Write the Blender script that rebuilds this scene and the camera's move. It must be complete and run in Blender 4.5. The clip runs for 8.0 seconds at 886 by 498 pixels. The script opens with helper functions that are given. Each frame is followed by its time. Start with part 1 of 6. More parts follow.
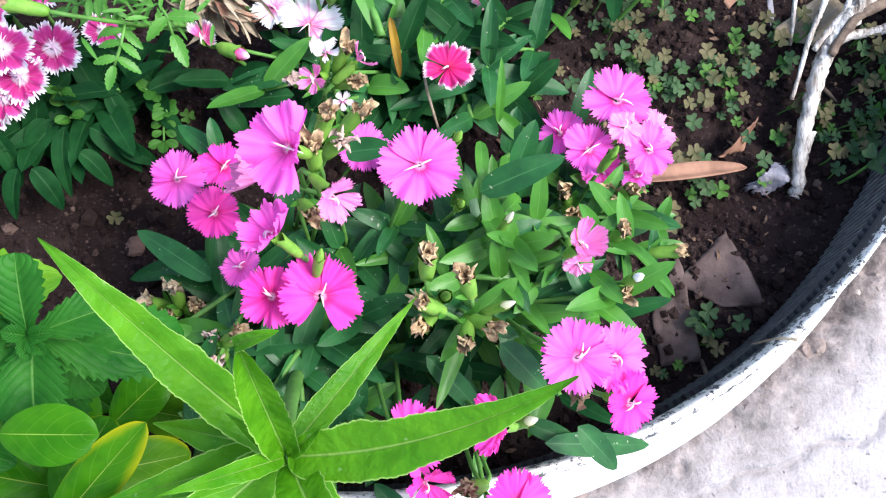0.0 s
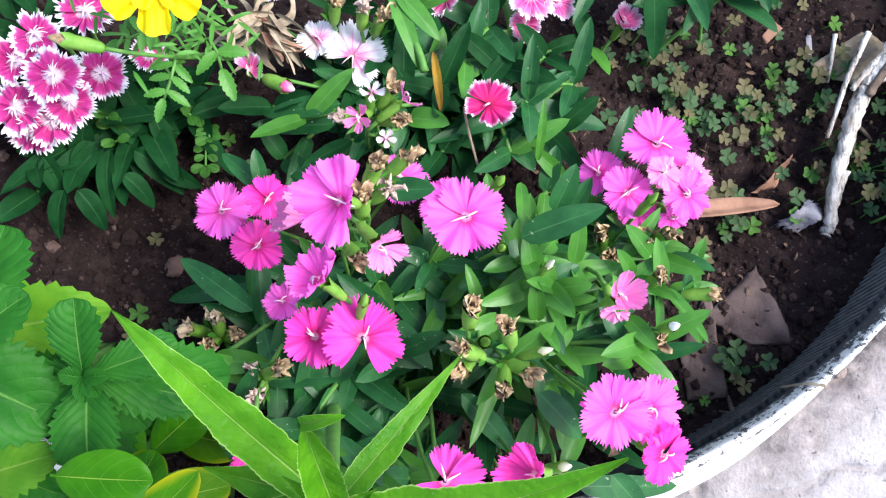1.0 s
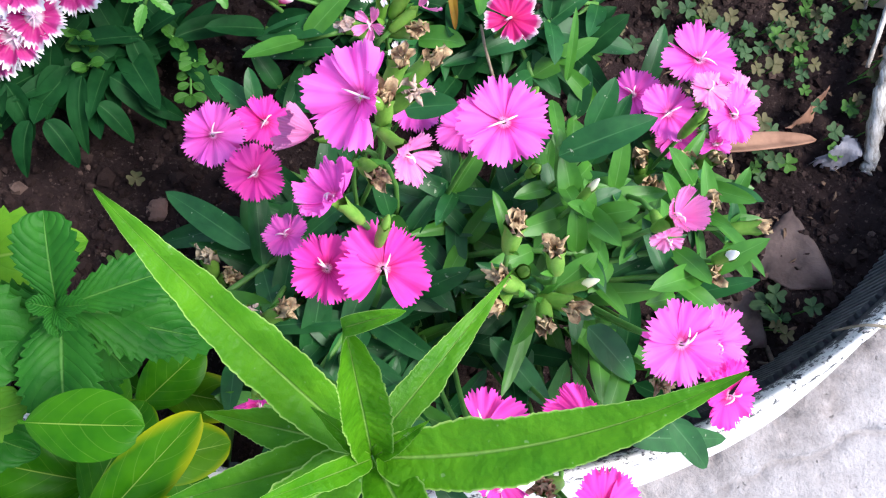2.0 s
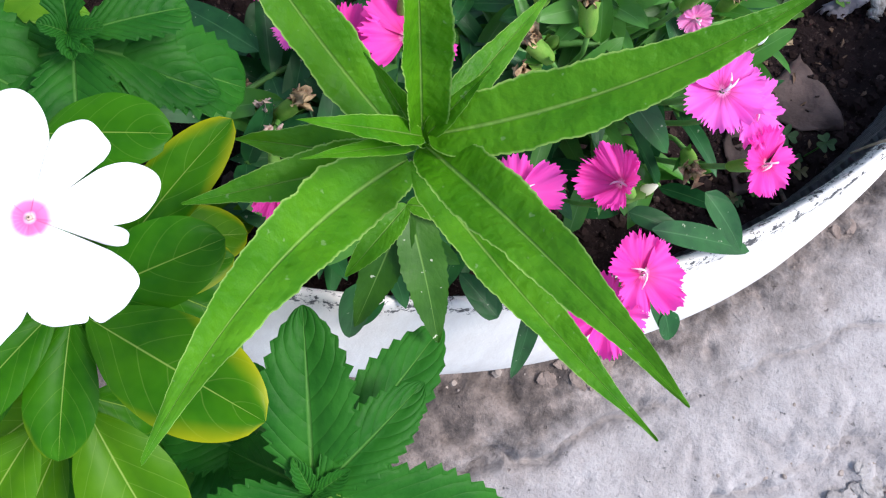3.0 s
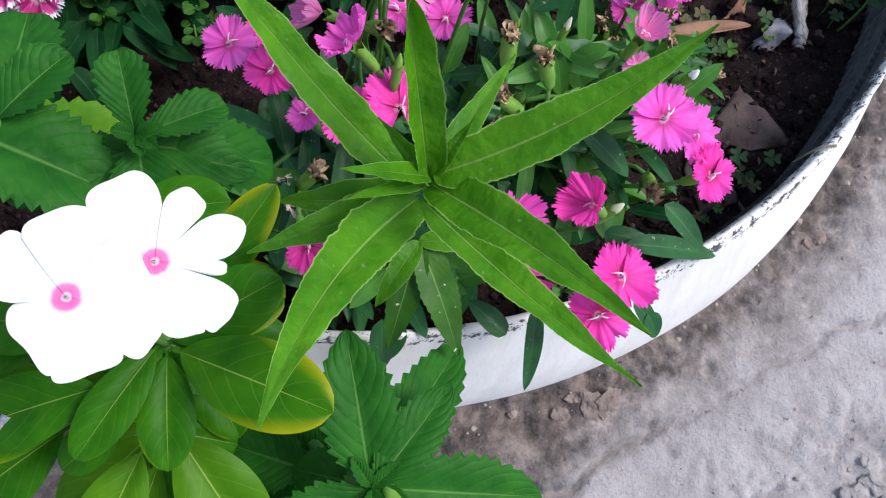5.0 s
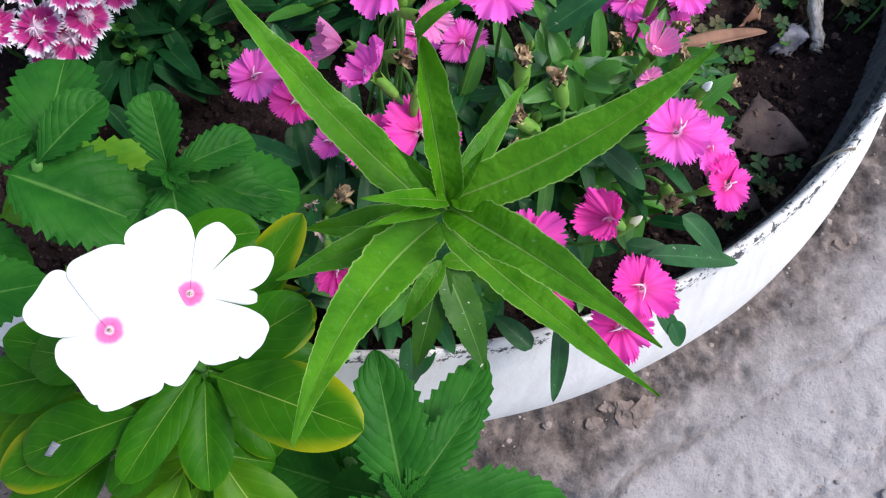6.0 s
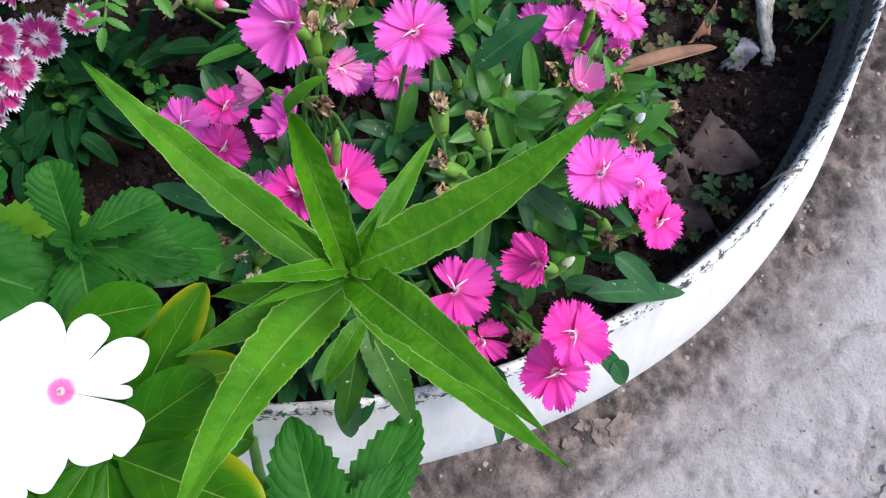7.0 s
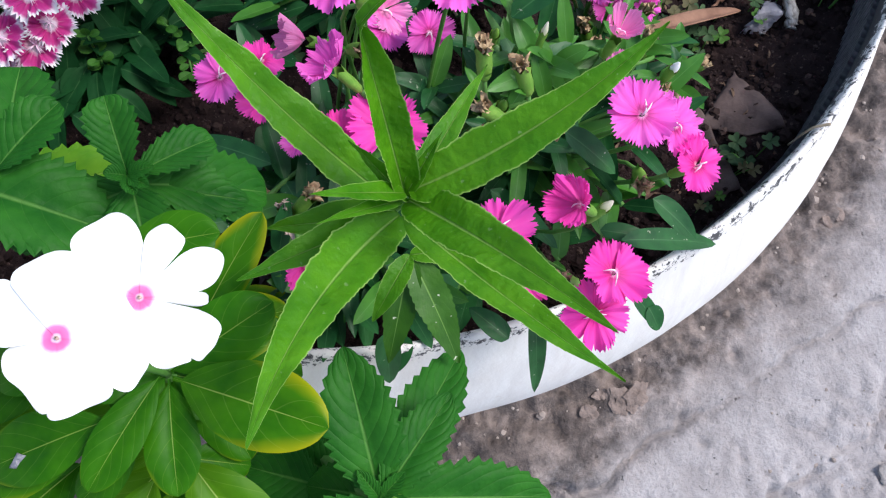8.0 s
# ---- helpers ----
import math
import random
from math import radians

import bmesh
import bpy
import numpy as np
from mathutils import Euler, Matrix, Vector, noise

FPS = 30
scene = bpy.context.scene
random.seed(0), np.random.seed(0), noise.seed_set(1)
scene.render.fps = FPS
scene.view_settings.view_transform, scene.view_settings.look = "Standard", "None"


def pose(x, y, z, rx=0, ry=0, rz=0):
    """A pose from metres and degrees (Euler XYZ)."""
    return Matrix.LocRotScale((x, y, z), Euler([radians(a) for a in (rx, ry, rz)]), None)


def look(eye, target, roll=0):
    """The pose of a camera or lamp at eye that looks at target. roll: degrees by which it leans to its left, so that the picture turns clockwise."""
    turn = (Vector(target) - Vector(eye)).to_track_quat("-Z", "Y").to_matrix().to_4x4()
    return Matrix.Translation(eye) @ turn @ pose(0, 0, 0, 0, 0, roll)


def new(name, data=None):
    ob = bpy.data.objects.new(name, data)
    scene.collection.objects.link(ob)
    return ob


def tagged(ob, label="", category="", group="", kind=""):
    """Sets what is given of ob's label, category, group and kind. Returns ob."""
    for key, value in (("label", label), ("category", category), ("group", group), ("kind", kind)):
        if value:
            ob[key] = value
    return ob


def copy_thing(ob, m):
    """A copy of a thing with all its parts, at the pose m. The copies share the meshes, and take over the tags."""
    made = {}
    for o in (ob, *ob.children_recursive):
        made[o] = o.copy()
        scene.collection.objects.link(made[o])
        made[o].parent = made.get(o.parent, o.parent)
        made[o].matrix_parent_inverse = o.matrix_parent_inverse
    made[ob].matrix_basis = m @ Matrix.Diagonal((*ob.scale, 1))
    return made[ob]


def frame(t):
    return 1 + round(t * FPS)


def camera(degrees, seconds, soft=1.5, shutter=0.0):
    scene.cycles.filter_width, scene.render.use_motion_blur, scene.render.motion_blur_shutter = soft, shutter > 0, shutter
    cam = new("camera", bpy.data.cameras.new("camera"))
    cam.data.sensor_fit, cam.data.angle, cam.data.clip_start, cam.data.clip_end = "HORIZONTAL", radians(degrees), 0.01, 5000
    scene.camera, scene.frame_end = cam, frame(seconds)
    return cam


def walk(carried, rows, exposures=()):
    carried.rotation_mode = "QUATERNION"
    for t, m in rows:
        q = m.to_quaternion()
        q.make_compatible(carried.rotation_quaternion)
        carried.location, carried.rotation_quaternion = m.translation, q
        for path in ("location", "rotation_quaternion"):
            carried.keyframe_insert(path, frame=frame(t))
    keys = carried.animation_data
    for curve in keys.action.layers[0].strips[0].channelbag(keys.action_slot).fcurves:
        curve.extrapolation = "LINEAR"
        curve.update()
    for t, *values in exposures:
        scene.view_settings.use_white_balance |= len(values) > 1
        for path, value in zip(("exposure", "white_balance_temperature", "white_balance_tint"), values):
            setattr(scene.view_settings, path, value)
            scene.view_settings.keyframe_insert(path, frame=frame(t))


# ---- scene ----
cam = camera(55.57, 8.0, soft=1.2)
PATH = [
    (0, (-0.01501, -0.25042, 0.59088), (0.05947, -0.16913, 0.10318), 43.420),
    (0.5, (-0.02133, -0.25022, 0.59043), (0.04496, -0.18206, 0.09956), 46.914),
    (1, (-0.02626, -0.23201, 0.59708), (0.04133, -0.15872, 0.10712), 45.473),
    (1.2, (-0.02736, -0.22296, 0.59857), (0.04153, -0.14543, 0.10945), 44.350),
    (2.3, (-0.03791, -0.26781, 0.53699), (0.05028, -0.20939, 0.04831), 58.256),
    (2.5, (-0.03678, -0.28191, 0.53162), (0.05445, -0.22805, 0.04298), 61.218),
    (2.9, (-0.04510, -0.29842, 0.53306), (0.05438, -0.24005, 0.04655), 60.472),
    (3, (-0.04796, -0.30533, 0.53585), (0.05220, -0.24665, 0.04951), 60.258),
    (3.5, (-0.05461, -0.32511, 0.53919), (0.05240, -0.25703, 0.05555), 56.436),
    (4, (-0.05139, -0.32238, 0.55223), (0.06040, -0.24139, 0.07167), 51.191),
    (4.5, (-0.05335, -0.32275, 0.56312), (0.05645, -0.22982, 0.08426), 45.195),
    (4.7, (-0.05731, -0.32381, 0.56800), (0.05046, -0.22683, 0.08947), 42.710),
    (5.8, (-0.06257, -0.32508, 0.58317), (0.02675, -0.21302, 0.10415), 31.329),
    (6, (-0.05887, -0.32472, 0.58354), (0.02635, -0.21217, 0.10388), 29.268),
    (6.3, (-0.04383, -0.31343, 0.59351), (0.03527, -0.19999, 0.11302), 26.169),
    (6.5, (-0.03193, -0.30930, 0.58262), (0.05255, -0.19549, 0.10313), 27.439),
    (7, (-0.03203, -0.31226, 0.58419), (0.05290, -0.19893, 0.10466), 26.537),
    (7.5, (-0.04348, -0.32336, 0.57922), (0.04269, -0.21310, 0.09920), 26.974),
    (8, (-0.04906, -0.32651, 0.58223), (0.03592, -0.21689, 0.10186), 27.458),
]
EXPOSURES = [(0.0, 1.55), (0.5, 1.38), (1.2, 1.50), (2.5, 1.15), (3.5, 0.68), (4.5, 0.57), (6.0, 0.61), (8.0, 0.67)]
walk(cam, [(t, look(eye, target, roll)) for t, eye, target, roll in PATH], EXPOSURES)

# ---- world and light ----
world = bpy.data.worlds.new("world")
scene.world = world
world.use_nodes = True
_nt = world.node_tree
_sky = _nt.nodes.new("ShaderNodeTexSky")
_sky.sky_type, _sky.sun_disc = "NISHITA", False
_sky.sun_elevation, _sky.sun_rotation = radians(59), radians(90)
_sky.dust_density, _sky.air_density = 2.0, 1.2
_nt.links.new(_sky.outputs[0], _nt.nodes["Background"].inputs[0])
_nt.nodes["Background"].inputs[1].default_value = 0.135
_sun = new("sun", bpy.data.lights.new("sun", "SUN"))
_sun.data.energy, _sun.data.angle, _sun.data.color = 2.05, radians(24), (1.0, 0.985, 0.98)
_sun.matrix_world = look((0.60, 0.0, 1.0), (0, 0, 0))


# ---- materials ----
def material(name, rough=0.5, spec=0.4):
    m = bpy.data.materials.new(name)
    m.use_nodes = True
    b = m.node_tree.nodes["Principled BSDF"]
    b.inputs["Roughness"].default_value = rough
    b.inputs["Specular IOR Level"].default_value = spec
    return m, m.node_tree, b


def node(nt, kind, **sets):
    n = nt.nodes.new(kind)
    for k, v in sets.items():
        n.inputs[k.replace("_", " ")].default_value = v
    return n


def mix(nt, fac, a, b, how="MIX"):
    n = nt.nodes.new("ShaderNodeMix")
    n.data_type, n.blend_type = "RGBA", how
    for sock, v in ((n.inputs[0], fac), (n.inputs[6], a), (n.inputs[7], b)):
        if isinstance(v, (int, float)):
            sock.default_value = v
        elif isinstance(v, tuple):
            sock.default_value = (*v, 1.0)
        else:
            nt.links.new(v, sock)
    return n.outputs[2]


def ramp(nt, fac, stops):
    n = nt.nodes.new("ShaderNodeValToRGB")
    el = n.color_ramp.elements
    while len(el) < len(stops):
        el.new(0.5)
    for e, (p, c) in zip(el, stops):
        e.position, e.color = p, ((*c, 1.0) if isinstance(c, tuple) else (c, c, c, 1.0))
    nt.links.new(fac, n.inputs[0])
    return n.outputs[0]


def noise_fac(nt, scale, detail=3.0, rough=0.6, coord=None):
    n = node(nt, "ShaderNodeTexNoise", Scale=scale, Detail=detail, Roughness=rough)
    if coord is None:
        coord = nt.nodes.new("ShaderNodeNewGeometry").outputs["Position"]
    nt.links.new(coord, n.inputs["Vector"])
    return n.outputs[0]


def calc(nt, op, a, b=0.0, c=0.0):
    n = nt.nodes.new("ShaderNodeMath")
    n.operation = op
    for sock, v in zip(n.inputs, (a, b, c)):
        if isinstance(v, (int, float)):
            sock.default_value = v
        else:
            nt.links.new(v, sock)
    return n.outputs[0]


def bump(nt, b, height, strength, distance):
    n = node(nt, "ShaderNodeBump", Strength=strength, Distance=distance)
    nt.links.new(height, n.inputs["Height"])
    nt.links.new(n.outputs[0], b.inputs["Normal"])


def uv_parts(nt):
    uv = nt.nodes.new("ShaderNodeUVMap")
    sep = nt.nodes.new("ShaderNodeSeparateXYZ")
    nt.links.new(uv.outputs[0], sep.inputs[0])
    return uv.outputs[0], sep.outputs[0], sep.outputs[1]


def thin(m, nt, b, colour, amount):
    """A leaf or petal lets part of the light through."""
    t = nt.nodes.new("ShaderNodeBsdfTranslucent")
    nt.links.new(colour, t.inputs[0])
    ms = nt.nodes.new("ShaderNodeMixShader")
    ms.inputs[0].default_value = amount
    nt.links.new(b.outputs[0], ms.inputs[1])
    nt.links.new(t.outputs[0], ms.inputs[2])
    nt.links.new(ms.outputs[0], nt.nodes["Material Output"].inputs[0])


def leaf_material(name, dark, light, rib, rough=0.45, veins=14.0, vein_mix=0.25, edge=None, edge_from=0.75, through_light=0.25, relief=0.3, spots=0.0, spec=0.4, rib_mix=0.5, margin=0.0, grain=0.35, vein_bump=0.35, soft_relief=0.0, rib_wide=1.0):
    m, nt, b = material(name, rough, spec)
    uv, u, v = uv_parts(nt)
    info = nt.nodes.new("ShaderNodeObjectInfo")
    n1 = noise_fac(nt, 90.0, 3.0)
    col = mix(nt, ramp(nt, n1, [(0.3, 0.0), (0.7, 1.0)]), dark, light)
    col = mix(nt, calc(nt, "MULTIPLY", info.outputs["Random"], 0.45), col, mix(nt, 0.55, col, light))
    side = calc(nt, "ABSOLUTE", calc(nt, "SUBTRACT", u, 0.5))
    # side veins rise from the midrib at a slant
    slant = calc(nt, "SUBTRACT", v, calc(nt, "MULTIPLY", calc(nt, "ADD", side, calc(nt, "MULTIPLY", calc(nt, "MULTIPLY", side, side), 1.2)), 0.45))
    slant = calc(nt, "ADD", slant, calc(nt, "MULTIPLY", calc(nt, "SUBTRACT", noise_fac(nt, 120.0, 2.0), 0.5), 0.03))
    quilt = calc(nt, "ABSOLUTE", calc(nt, "SINE", calc(nt, "MULTIPLY", slant, veins * 3.1416)))
    vein = ramp(nt, quilt, [(0.0, 1.0), (0.11, 0.0)])
    col = mix(nt, calc(nt, "MULTIPLY", vein, vein_mix), col, rib)
    if edge:
        far = calc(nt, "ADD", calc(nt, "MULTIPLY", calc(nt, "POWER", side, 2.0), 2.4), calc(nt, "MULTIPLY", v, 0.75))
        far = calc(nt, "ADD", far, calc(nt, "MULTIPLY", noise_fac(nt, 38.0), 0.7))
        far = calc(nt, "SUBTRACT", far, calc(nt, "MULTIPLY", info.outputs["Random"], 0.25))
        col = mix(nt, ramp(nt, calc(nt, "MULTIPLY", far, 0.5), [(edge_from * 0.5, 0.0), (min(1.0, edge_from * 0.5 + 0.32), 1.0)]), col, edge)
    mid = ramp(nt, calc(nt, "MULTIPLY", side, calc(nt, "MULTIPLY_ADD", calc(nt, "MULTIPLY", v, v), 1.6, 0.75)), [(0.0, 1.0), (0.012 * rib_wide, 0.8), (0.03 * rib_wide, 0.0)])
    col = mix(nt, calc(nt, "MULTIPLY", mid, rib_mix), col, rib)
    if margin:
        col = mix(nt, calc(nt, "MULTIPLY", ramp(nt, calc(nt, "ADD", side, calc(nt, "MULTIPLY", calc(nt, "SUBTRACT", n1, 0.5), 0.03)), [(0.465, 0.0), (0.492, 1.0)]), margin), col, rib)
    if spots:
        sp = ramp(nt, noise_fac(nt, 420.0, 2.0), [(0.70, 0.0), (0.74, 1.0)])
        col = mix(nt, calc(nt, "MULTIPLY", sp, spots), col, (0.75, 0.78, 0.6))
    nt.links.new(col, b.inputs["Base Color"])
    h = calc(nt, "MULTIPLY", calc(nt, "POWER", quilt, 0.55), vein_bump * 2.0)
    h = calc(nt, "ADD", h, calc(nt, "MULTIPLY", noise_fac(nt, 700.0, 2.0), grain))
    h = calc(nt, "SUBTRACT", h, calc(nt, "MULTIPLY", mid, 0.8))
    h = calc(nt, "ADD", h, calc(nt, "MULTIPLY", noise_fac(nt, 190.0, 2.0), soft_relief))
    bump(nt, b, h, relief, 0.0006)
    thin(m, nt, b, col, through_light)
    return m


def petal_material(name, stops, streak=(0.55, 0.0, 0.2), streak_mix=0.5, streaks=9.0, reach=0.45, rough=0.6, jitter=0.1, through_light=0.3, sheen=None, ribbed=0.07):
    m, nt, b = material(name, rough, 0.25)
    uv, u, v = uv_parts(nt)
    info = nt.nodes.new("ShaderNodeObjectInfo")
    n = noise_fac(nt, 260.0, 2.0)
    vv = calc(nt, "ADD", v, calc(nt, "MULTIPLY", calc(nt, "SUBTRACT", n, 0.5), jitter))
    col = ramp(nt, vv, stops)
    lines = ramp(nt, calc(nt, "SINE", calc(nt, "MULTIPLY", u, streaks * 6.2832)), [(0.55, 0.0), (1.0, 1.0)])
    fade = ramp(nt, vv, [(0.12, 1.0), (reach, 0.0)])
    col = mix(nt, calc(nt, "MULTIPLY", calc(nt, "MULTIPLY", lines, fade), streak_mix), col, streak)
    pale = ramp(nt, noise_fac(nt, 70.0, 2.0), [(0.4, 0.0), (0.75, 0.35)])
    if sheen:
        col = mix(nt, pale, col, sheen)
    col = mix(nt, calc(nt, "MULTIPLY", info.outputs["Random"], 0.18), col, (1.0, 1.0, 1.0), "SOFT_LIGHT")
    nt.links.new(col, b.inputs["Base Color"])
    ribs = calc(nt, "SINE", calc(nt, "MULTIPLY", u, 16 * 6.2832))
    bump(nt, b, ribs, ribbed, 0.0004)
    thin(m, nt, b, col, through_light)
    return m


def plain_material(name, dark, light, scale=200.0, rough=0.7, relief=0.4, depth=0.0006, spec=0.3):
    m, nt, b = material(name, rough, spec)
    f = noise_fac(nt, scale, 5.0)
    col = mix(nt, ramp(nt, f, [(0.3, 0.0), (0.7, 1.0)]), dark, light)
    nt.links.new(col, b.inputs["Base Color"])
    bump(nt, b, noise_fac(nt, scale * 3, 4.0), relief, depth)
    return m


M_STAR = leaf_material("star_leaf", (0.034, 0.172, 0.003), (0.090, 0.285, 0.008), (0.44, 0.64, 0.18), rough=0.46, veins=9, vein_mix=0.02, through_light=0.30, relief=0.7, margin=0.6, vein_bump=0.05, grain=0.6, soft_relief=2.4, rib_mix=0.42, spec=0.22, spots=0.12)
M_STAR_SPOT = leaf_material("star_leaf_spotted", (0.022, 0.10, 0.004), (0.048, 0.16, 0.008), (0.25, 0.45, 0.10), rough=0.5, veins=9, vein_mix=0.03, spots=0.8, relief=0.3, vein_bump=0.06, grain=0.7)
M_DIAN = leaf_material("dianthus_leaf", (0.006, 0.058, 0.015), (0.022, 0.125, 0.030), (0.08, 0.22, 0.08), rough=0.46, veins=3, vein_mix=0.0, through_light=0.15, relief=0.15, spec=0.32, soft_relief=0.6, spots=0.35)
# deep green, its colour taken darker to carry the shade inside the clumps
M_DIAN_DEEP_SHADED = leaf_material("deep_green_shaded_leaf", (0.003, 0.028, 0.008), (0.011, 0.064, 0.017), (0.05, 0.13, 0.045), rough=0.55, veins=3, vein_mix=0.0, through_light=0.08, relief=0.15, spec=0.06, soft_relief=0.6)
M_DIAN_BRIGHT = leaf_material("young_dianthus_leaf", (0.035, 0.155, 0.018), (0.075, 0.25, 0.03), (0.16, 0.36, 0.10), rough=0.42, veins=3, vein_mix=0.0, through_light=0.2, relief=0.12)
M_TURN = leaf_material("toothed_leaf", (0.009, 0.088, 0.008), (0.027, 0.150, 0.014), (0.16, 0.36, 0.08), rough=0.5, veins=8, vein_mix=0.12, through_light=0.2, relief=0.6, vein_bump=0.34, grain=0.4, spec=0.13, soft_relief=1.2)
M_TURN_PALE = leaf_material("toothed_leaf_pale", (0.05, 0.19, 0.012), (0.11, 0.27, 0.02), (0.3, 0.45, 0.1), rough=0.5, veins=11, vein_mix=0.08, through_light=0.3, relief=0.5, vein_bump=0.3, spec=0.13)
M_TURN_LIGHT = leaf_material("young_toothed_leaf", (0.07, 0.24, 0.012), (0.15, 0.34, 0.02), (0.3, 0.45, 0.1), rough=0.5, veins=9, vein_mix=0.08, through_light=0.3, relief=0.5, vein_bump=0.3, spec=0.13)
M_PERI = leaf_material("periwinkle_leaf", (0.014, 0.105, 0.002), (0.040, 0.175, 0.003), (0.38, 0.54, 0.10), rough=0.42, veins=6, vein_mix=0.14, edge=(0.30, 0.36, 0.004), edge_from=1.40, through_light=0.22, relief=0.3, spec=0.13, grain=0.15, vein_bump=0.12, soft_relief=1.2, rib_mix=0.6, rib_wide=0.45)
M_PERI_TIP = leaf_material("periwinkle_leaf_yellow_tip", (0.020, 0.120, 0.002), (0.050, 0.19, 0.003), (0.42, 0.56, 0.12), rough=0.42, veins=6, vein_mix=0.14, edge=(0.44, 0.41, 0.005), edge_from=1.15, through_light=0.24, relief=0.3, spec=0.13, grain=0.15, vein_bump=0.12, soft_relief=1.2, rib_mix=0.6, rib_wide=0.45)
M_PERI_YEL = leaf_material("periwinkle_leaf_yellow", (0.045, 0.165, 0.003), (0.085, 0.23, 0.005), (0.45, 0.58, 0.13), rough=0.42, veins=6, vein_mix=0.14, edge=(0.42, 0.40, 0.005), edge_from=1.20, through_light=0.25, relief=0.2, spec=0.13, grain=0.15, vein_bump=0.12, soft_relief=1.0, rib_mix=0.6, rib_wide=0.45)
M_FERN = leaf_material("marigold_leaf", (0.05, 0.2, 0.02), (0.09, 0.28, 0.04), (0.15, 0.35, 0.1), veins=5, vein_mix=0.1, relief=0.2)
M_CLOVER = leaf_material("clover_leaf", (0.020, 0.072, 0.028), (0.075, 0.135, 0.055), (0.1, 0.2, 0.08), rough=0.6, veins=3, vein_mix=0.0, relief=0.15, spec=0.2)
M_CLOVER_BRIGHT = leaf_material("bright_clover_leaf", (0.035, 0.125, 0.022), (0.090, 0.21, 0.035), (0.15, 0.3, 0.08), rough=0.6, veins=3, vein_mix=0.0, relief=0.15, spec=0.2)
M_WEED = leaf_material("weed_leaf", (0.025, 0.115, 0.012), (0.060, 0.185, 0.025), (0.12, 0.28, 0.08), rough=0.55, veins=4, vein_mix=0.05, relief=0.2, spec=0.2)
M_CLOVER_DULL = leaf_material("dull_clover_leaf", (0.06, 0.075, 0.03), (0.17, 0.14, 0.07), (0.15, 0.15, 0.08), rough=0.6, veins=3, vein_mix=0.0, relief=0.15, spec=0.2)
M_PINK = petal_material("pink_petal", [(0.0, (0.88, 0.55, 0.72)), (0.05, (0.80, 0.25, 0.50)), (0.10, (0.55, 0.012, 0.20)), (0.30, (0.88, 0.075, 0.52)), (0.7, (0.92, 0.115, 0.61)), (1.0, (0.92, 0.14, 0.64))], streak=(0.42, 0.0, 0.12), streak_mix=0.85, streaks=4, reach=0.45, jitter=0.12, sheen=(0.94, 0.28, 0.72))
M_HOT = petal_material("hot_pink_petal", [(0.0, (0.9, 0.55, 0.68)), (0.06, (0.80, 0.25, 0.42)), (0.11, (0.58, 0.01, 0.17)), (0.35, (0.87, 0.036, 0.38)), (1.0, (0.91, 0.06, 0.47))], streak=(0.45, 0.0, 0.11), streak_mix=0.8, streaks=4, reach=0.45, jitter=0.12, sheen=(0.92, 0.16, 0.58))
M_PALE = petal_material("pale_pink_petal", [(0.0, (0.8, 0.4, 0.55)), (0.3, (0.86, 0.16, 0.48)), (1.0, (0.89, 0.28, 0.60))], streak=(0.8, 0.05, 0.3), sheen=(0.93, 0.42, 0.72))
M_BICOL = petal_material("crimson_white_petal", [(0.0, (0.9, 0.84, 0.88)), (0.16, (0.86, 0.66, 0.77)), (0.30, (0.50, 0.02, 0.19)), (0.60, (0.55, 0.035, 0.24)), (0.74, (0.62, 0.09, 0.33)), (0.82, (0.87, 0.64, 0.77)), (0.90, (0.92, 0.9, 0.93))], streak=(0.92, 0.8, 0.86), streak_mix=0.35, reach=0.5, streaks=3, jitter=0.3)
M_RED = petal_material("crimson_petal", [(0.0, (0.35, 0.0, 0.06)), (0.3, (0.58, 0.008, 0.14)), (0.80, (0.66, 0.03, 0.22)), (0.90, (0.85, 0.4, 0.55)), (1.0, (0.9, 0.75, 0.82))], streak=(0.3, 0.0, 0.04), jitter=0.14)
M_WHPINK = petal_material("white_pink_petal", [(0.0, (0.7, 0.25, 0.35)), (0.14, (0.78, 0.22, 0.42)), (0.34, (0.88, 0.55, 0.71)), (0.55, (0.90, 0.80, 0.86)), (0.75, (0.92, 0.9, 0.92))], streak=(0.72, 0.06, 0.34), streak_mix=0.8, reach=0.88, streaks=2.5, jitter=0.45)
M_PICO = petal_material("pink_white_edge_petal", [(0.0, (0.8, 0.35, 0.5)), (0.3, (0.75, 0.03, 0.25)), (0.65, (0.85, 0.16, 0.42)), (0.85, (0.9, 0.55, 0.7)), (1.0, (0.93, 0.88, 0.9))], streak=(0.95, 0.8, 0.86), streak_mix=0.5, reach=0.8, streaks=4, jitter=0.3)
M_BUDCREAM = petal_material("cream_bud", [(0.0, (0.45, 0.52, 0.22)), (0.5, (0.70, 0.72, 0.48)), (1.0, (0.84, 0.80, 0.70))], streak_mix=0.1)
M_WHITE = petal_material("white_petal", [(0.0, (0.93, 0.90, 0.92)), (0.035, (0.90, 0.60, 0.76)), (0.055, (0.80, 0.12, 0.38)), (0.118, (0.84, 0.20, 0.48)), (0.155, (0.93, 0.80, 0.87)), (0.22, (0.94, 0.94, 0.95))], streak=(0.9, 0.7, 0.8), streak_mix=0.1, reach=0.3, jitter=0.05, through_light=0.2, ribbed=0.03)
M_YELLOW = petal_material("yellow_petal", [(0.0, (0.85, 0.45, 0.0)), (0.5, (0.95, 0.72, 0.0)), (1.0, (0.95, 0.78, 0.005))], streak=(0.8, 0.4, 0.0), streak_mix=0.3)
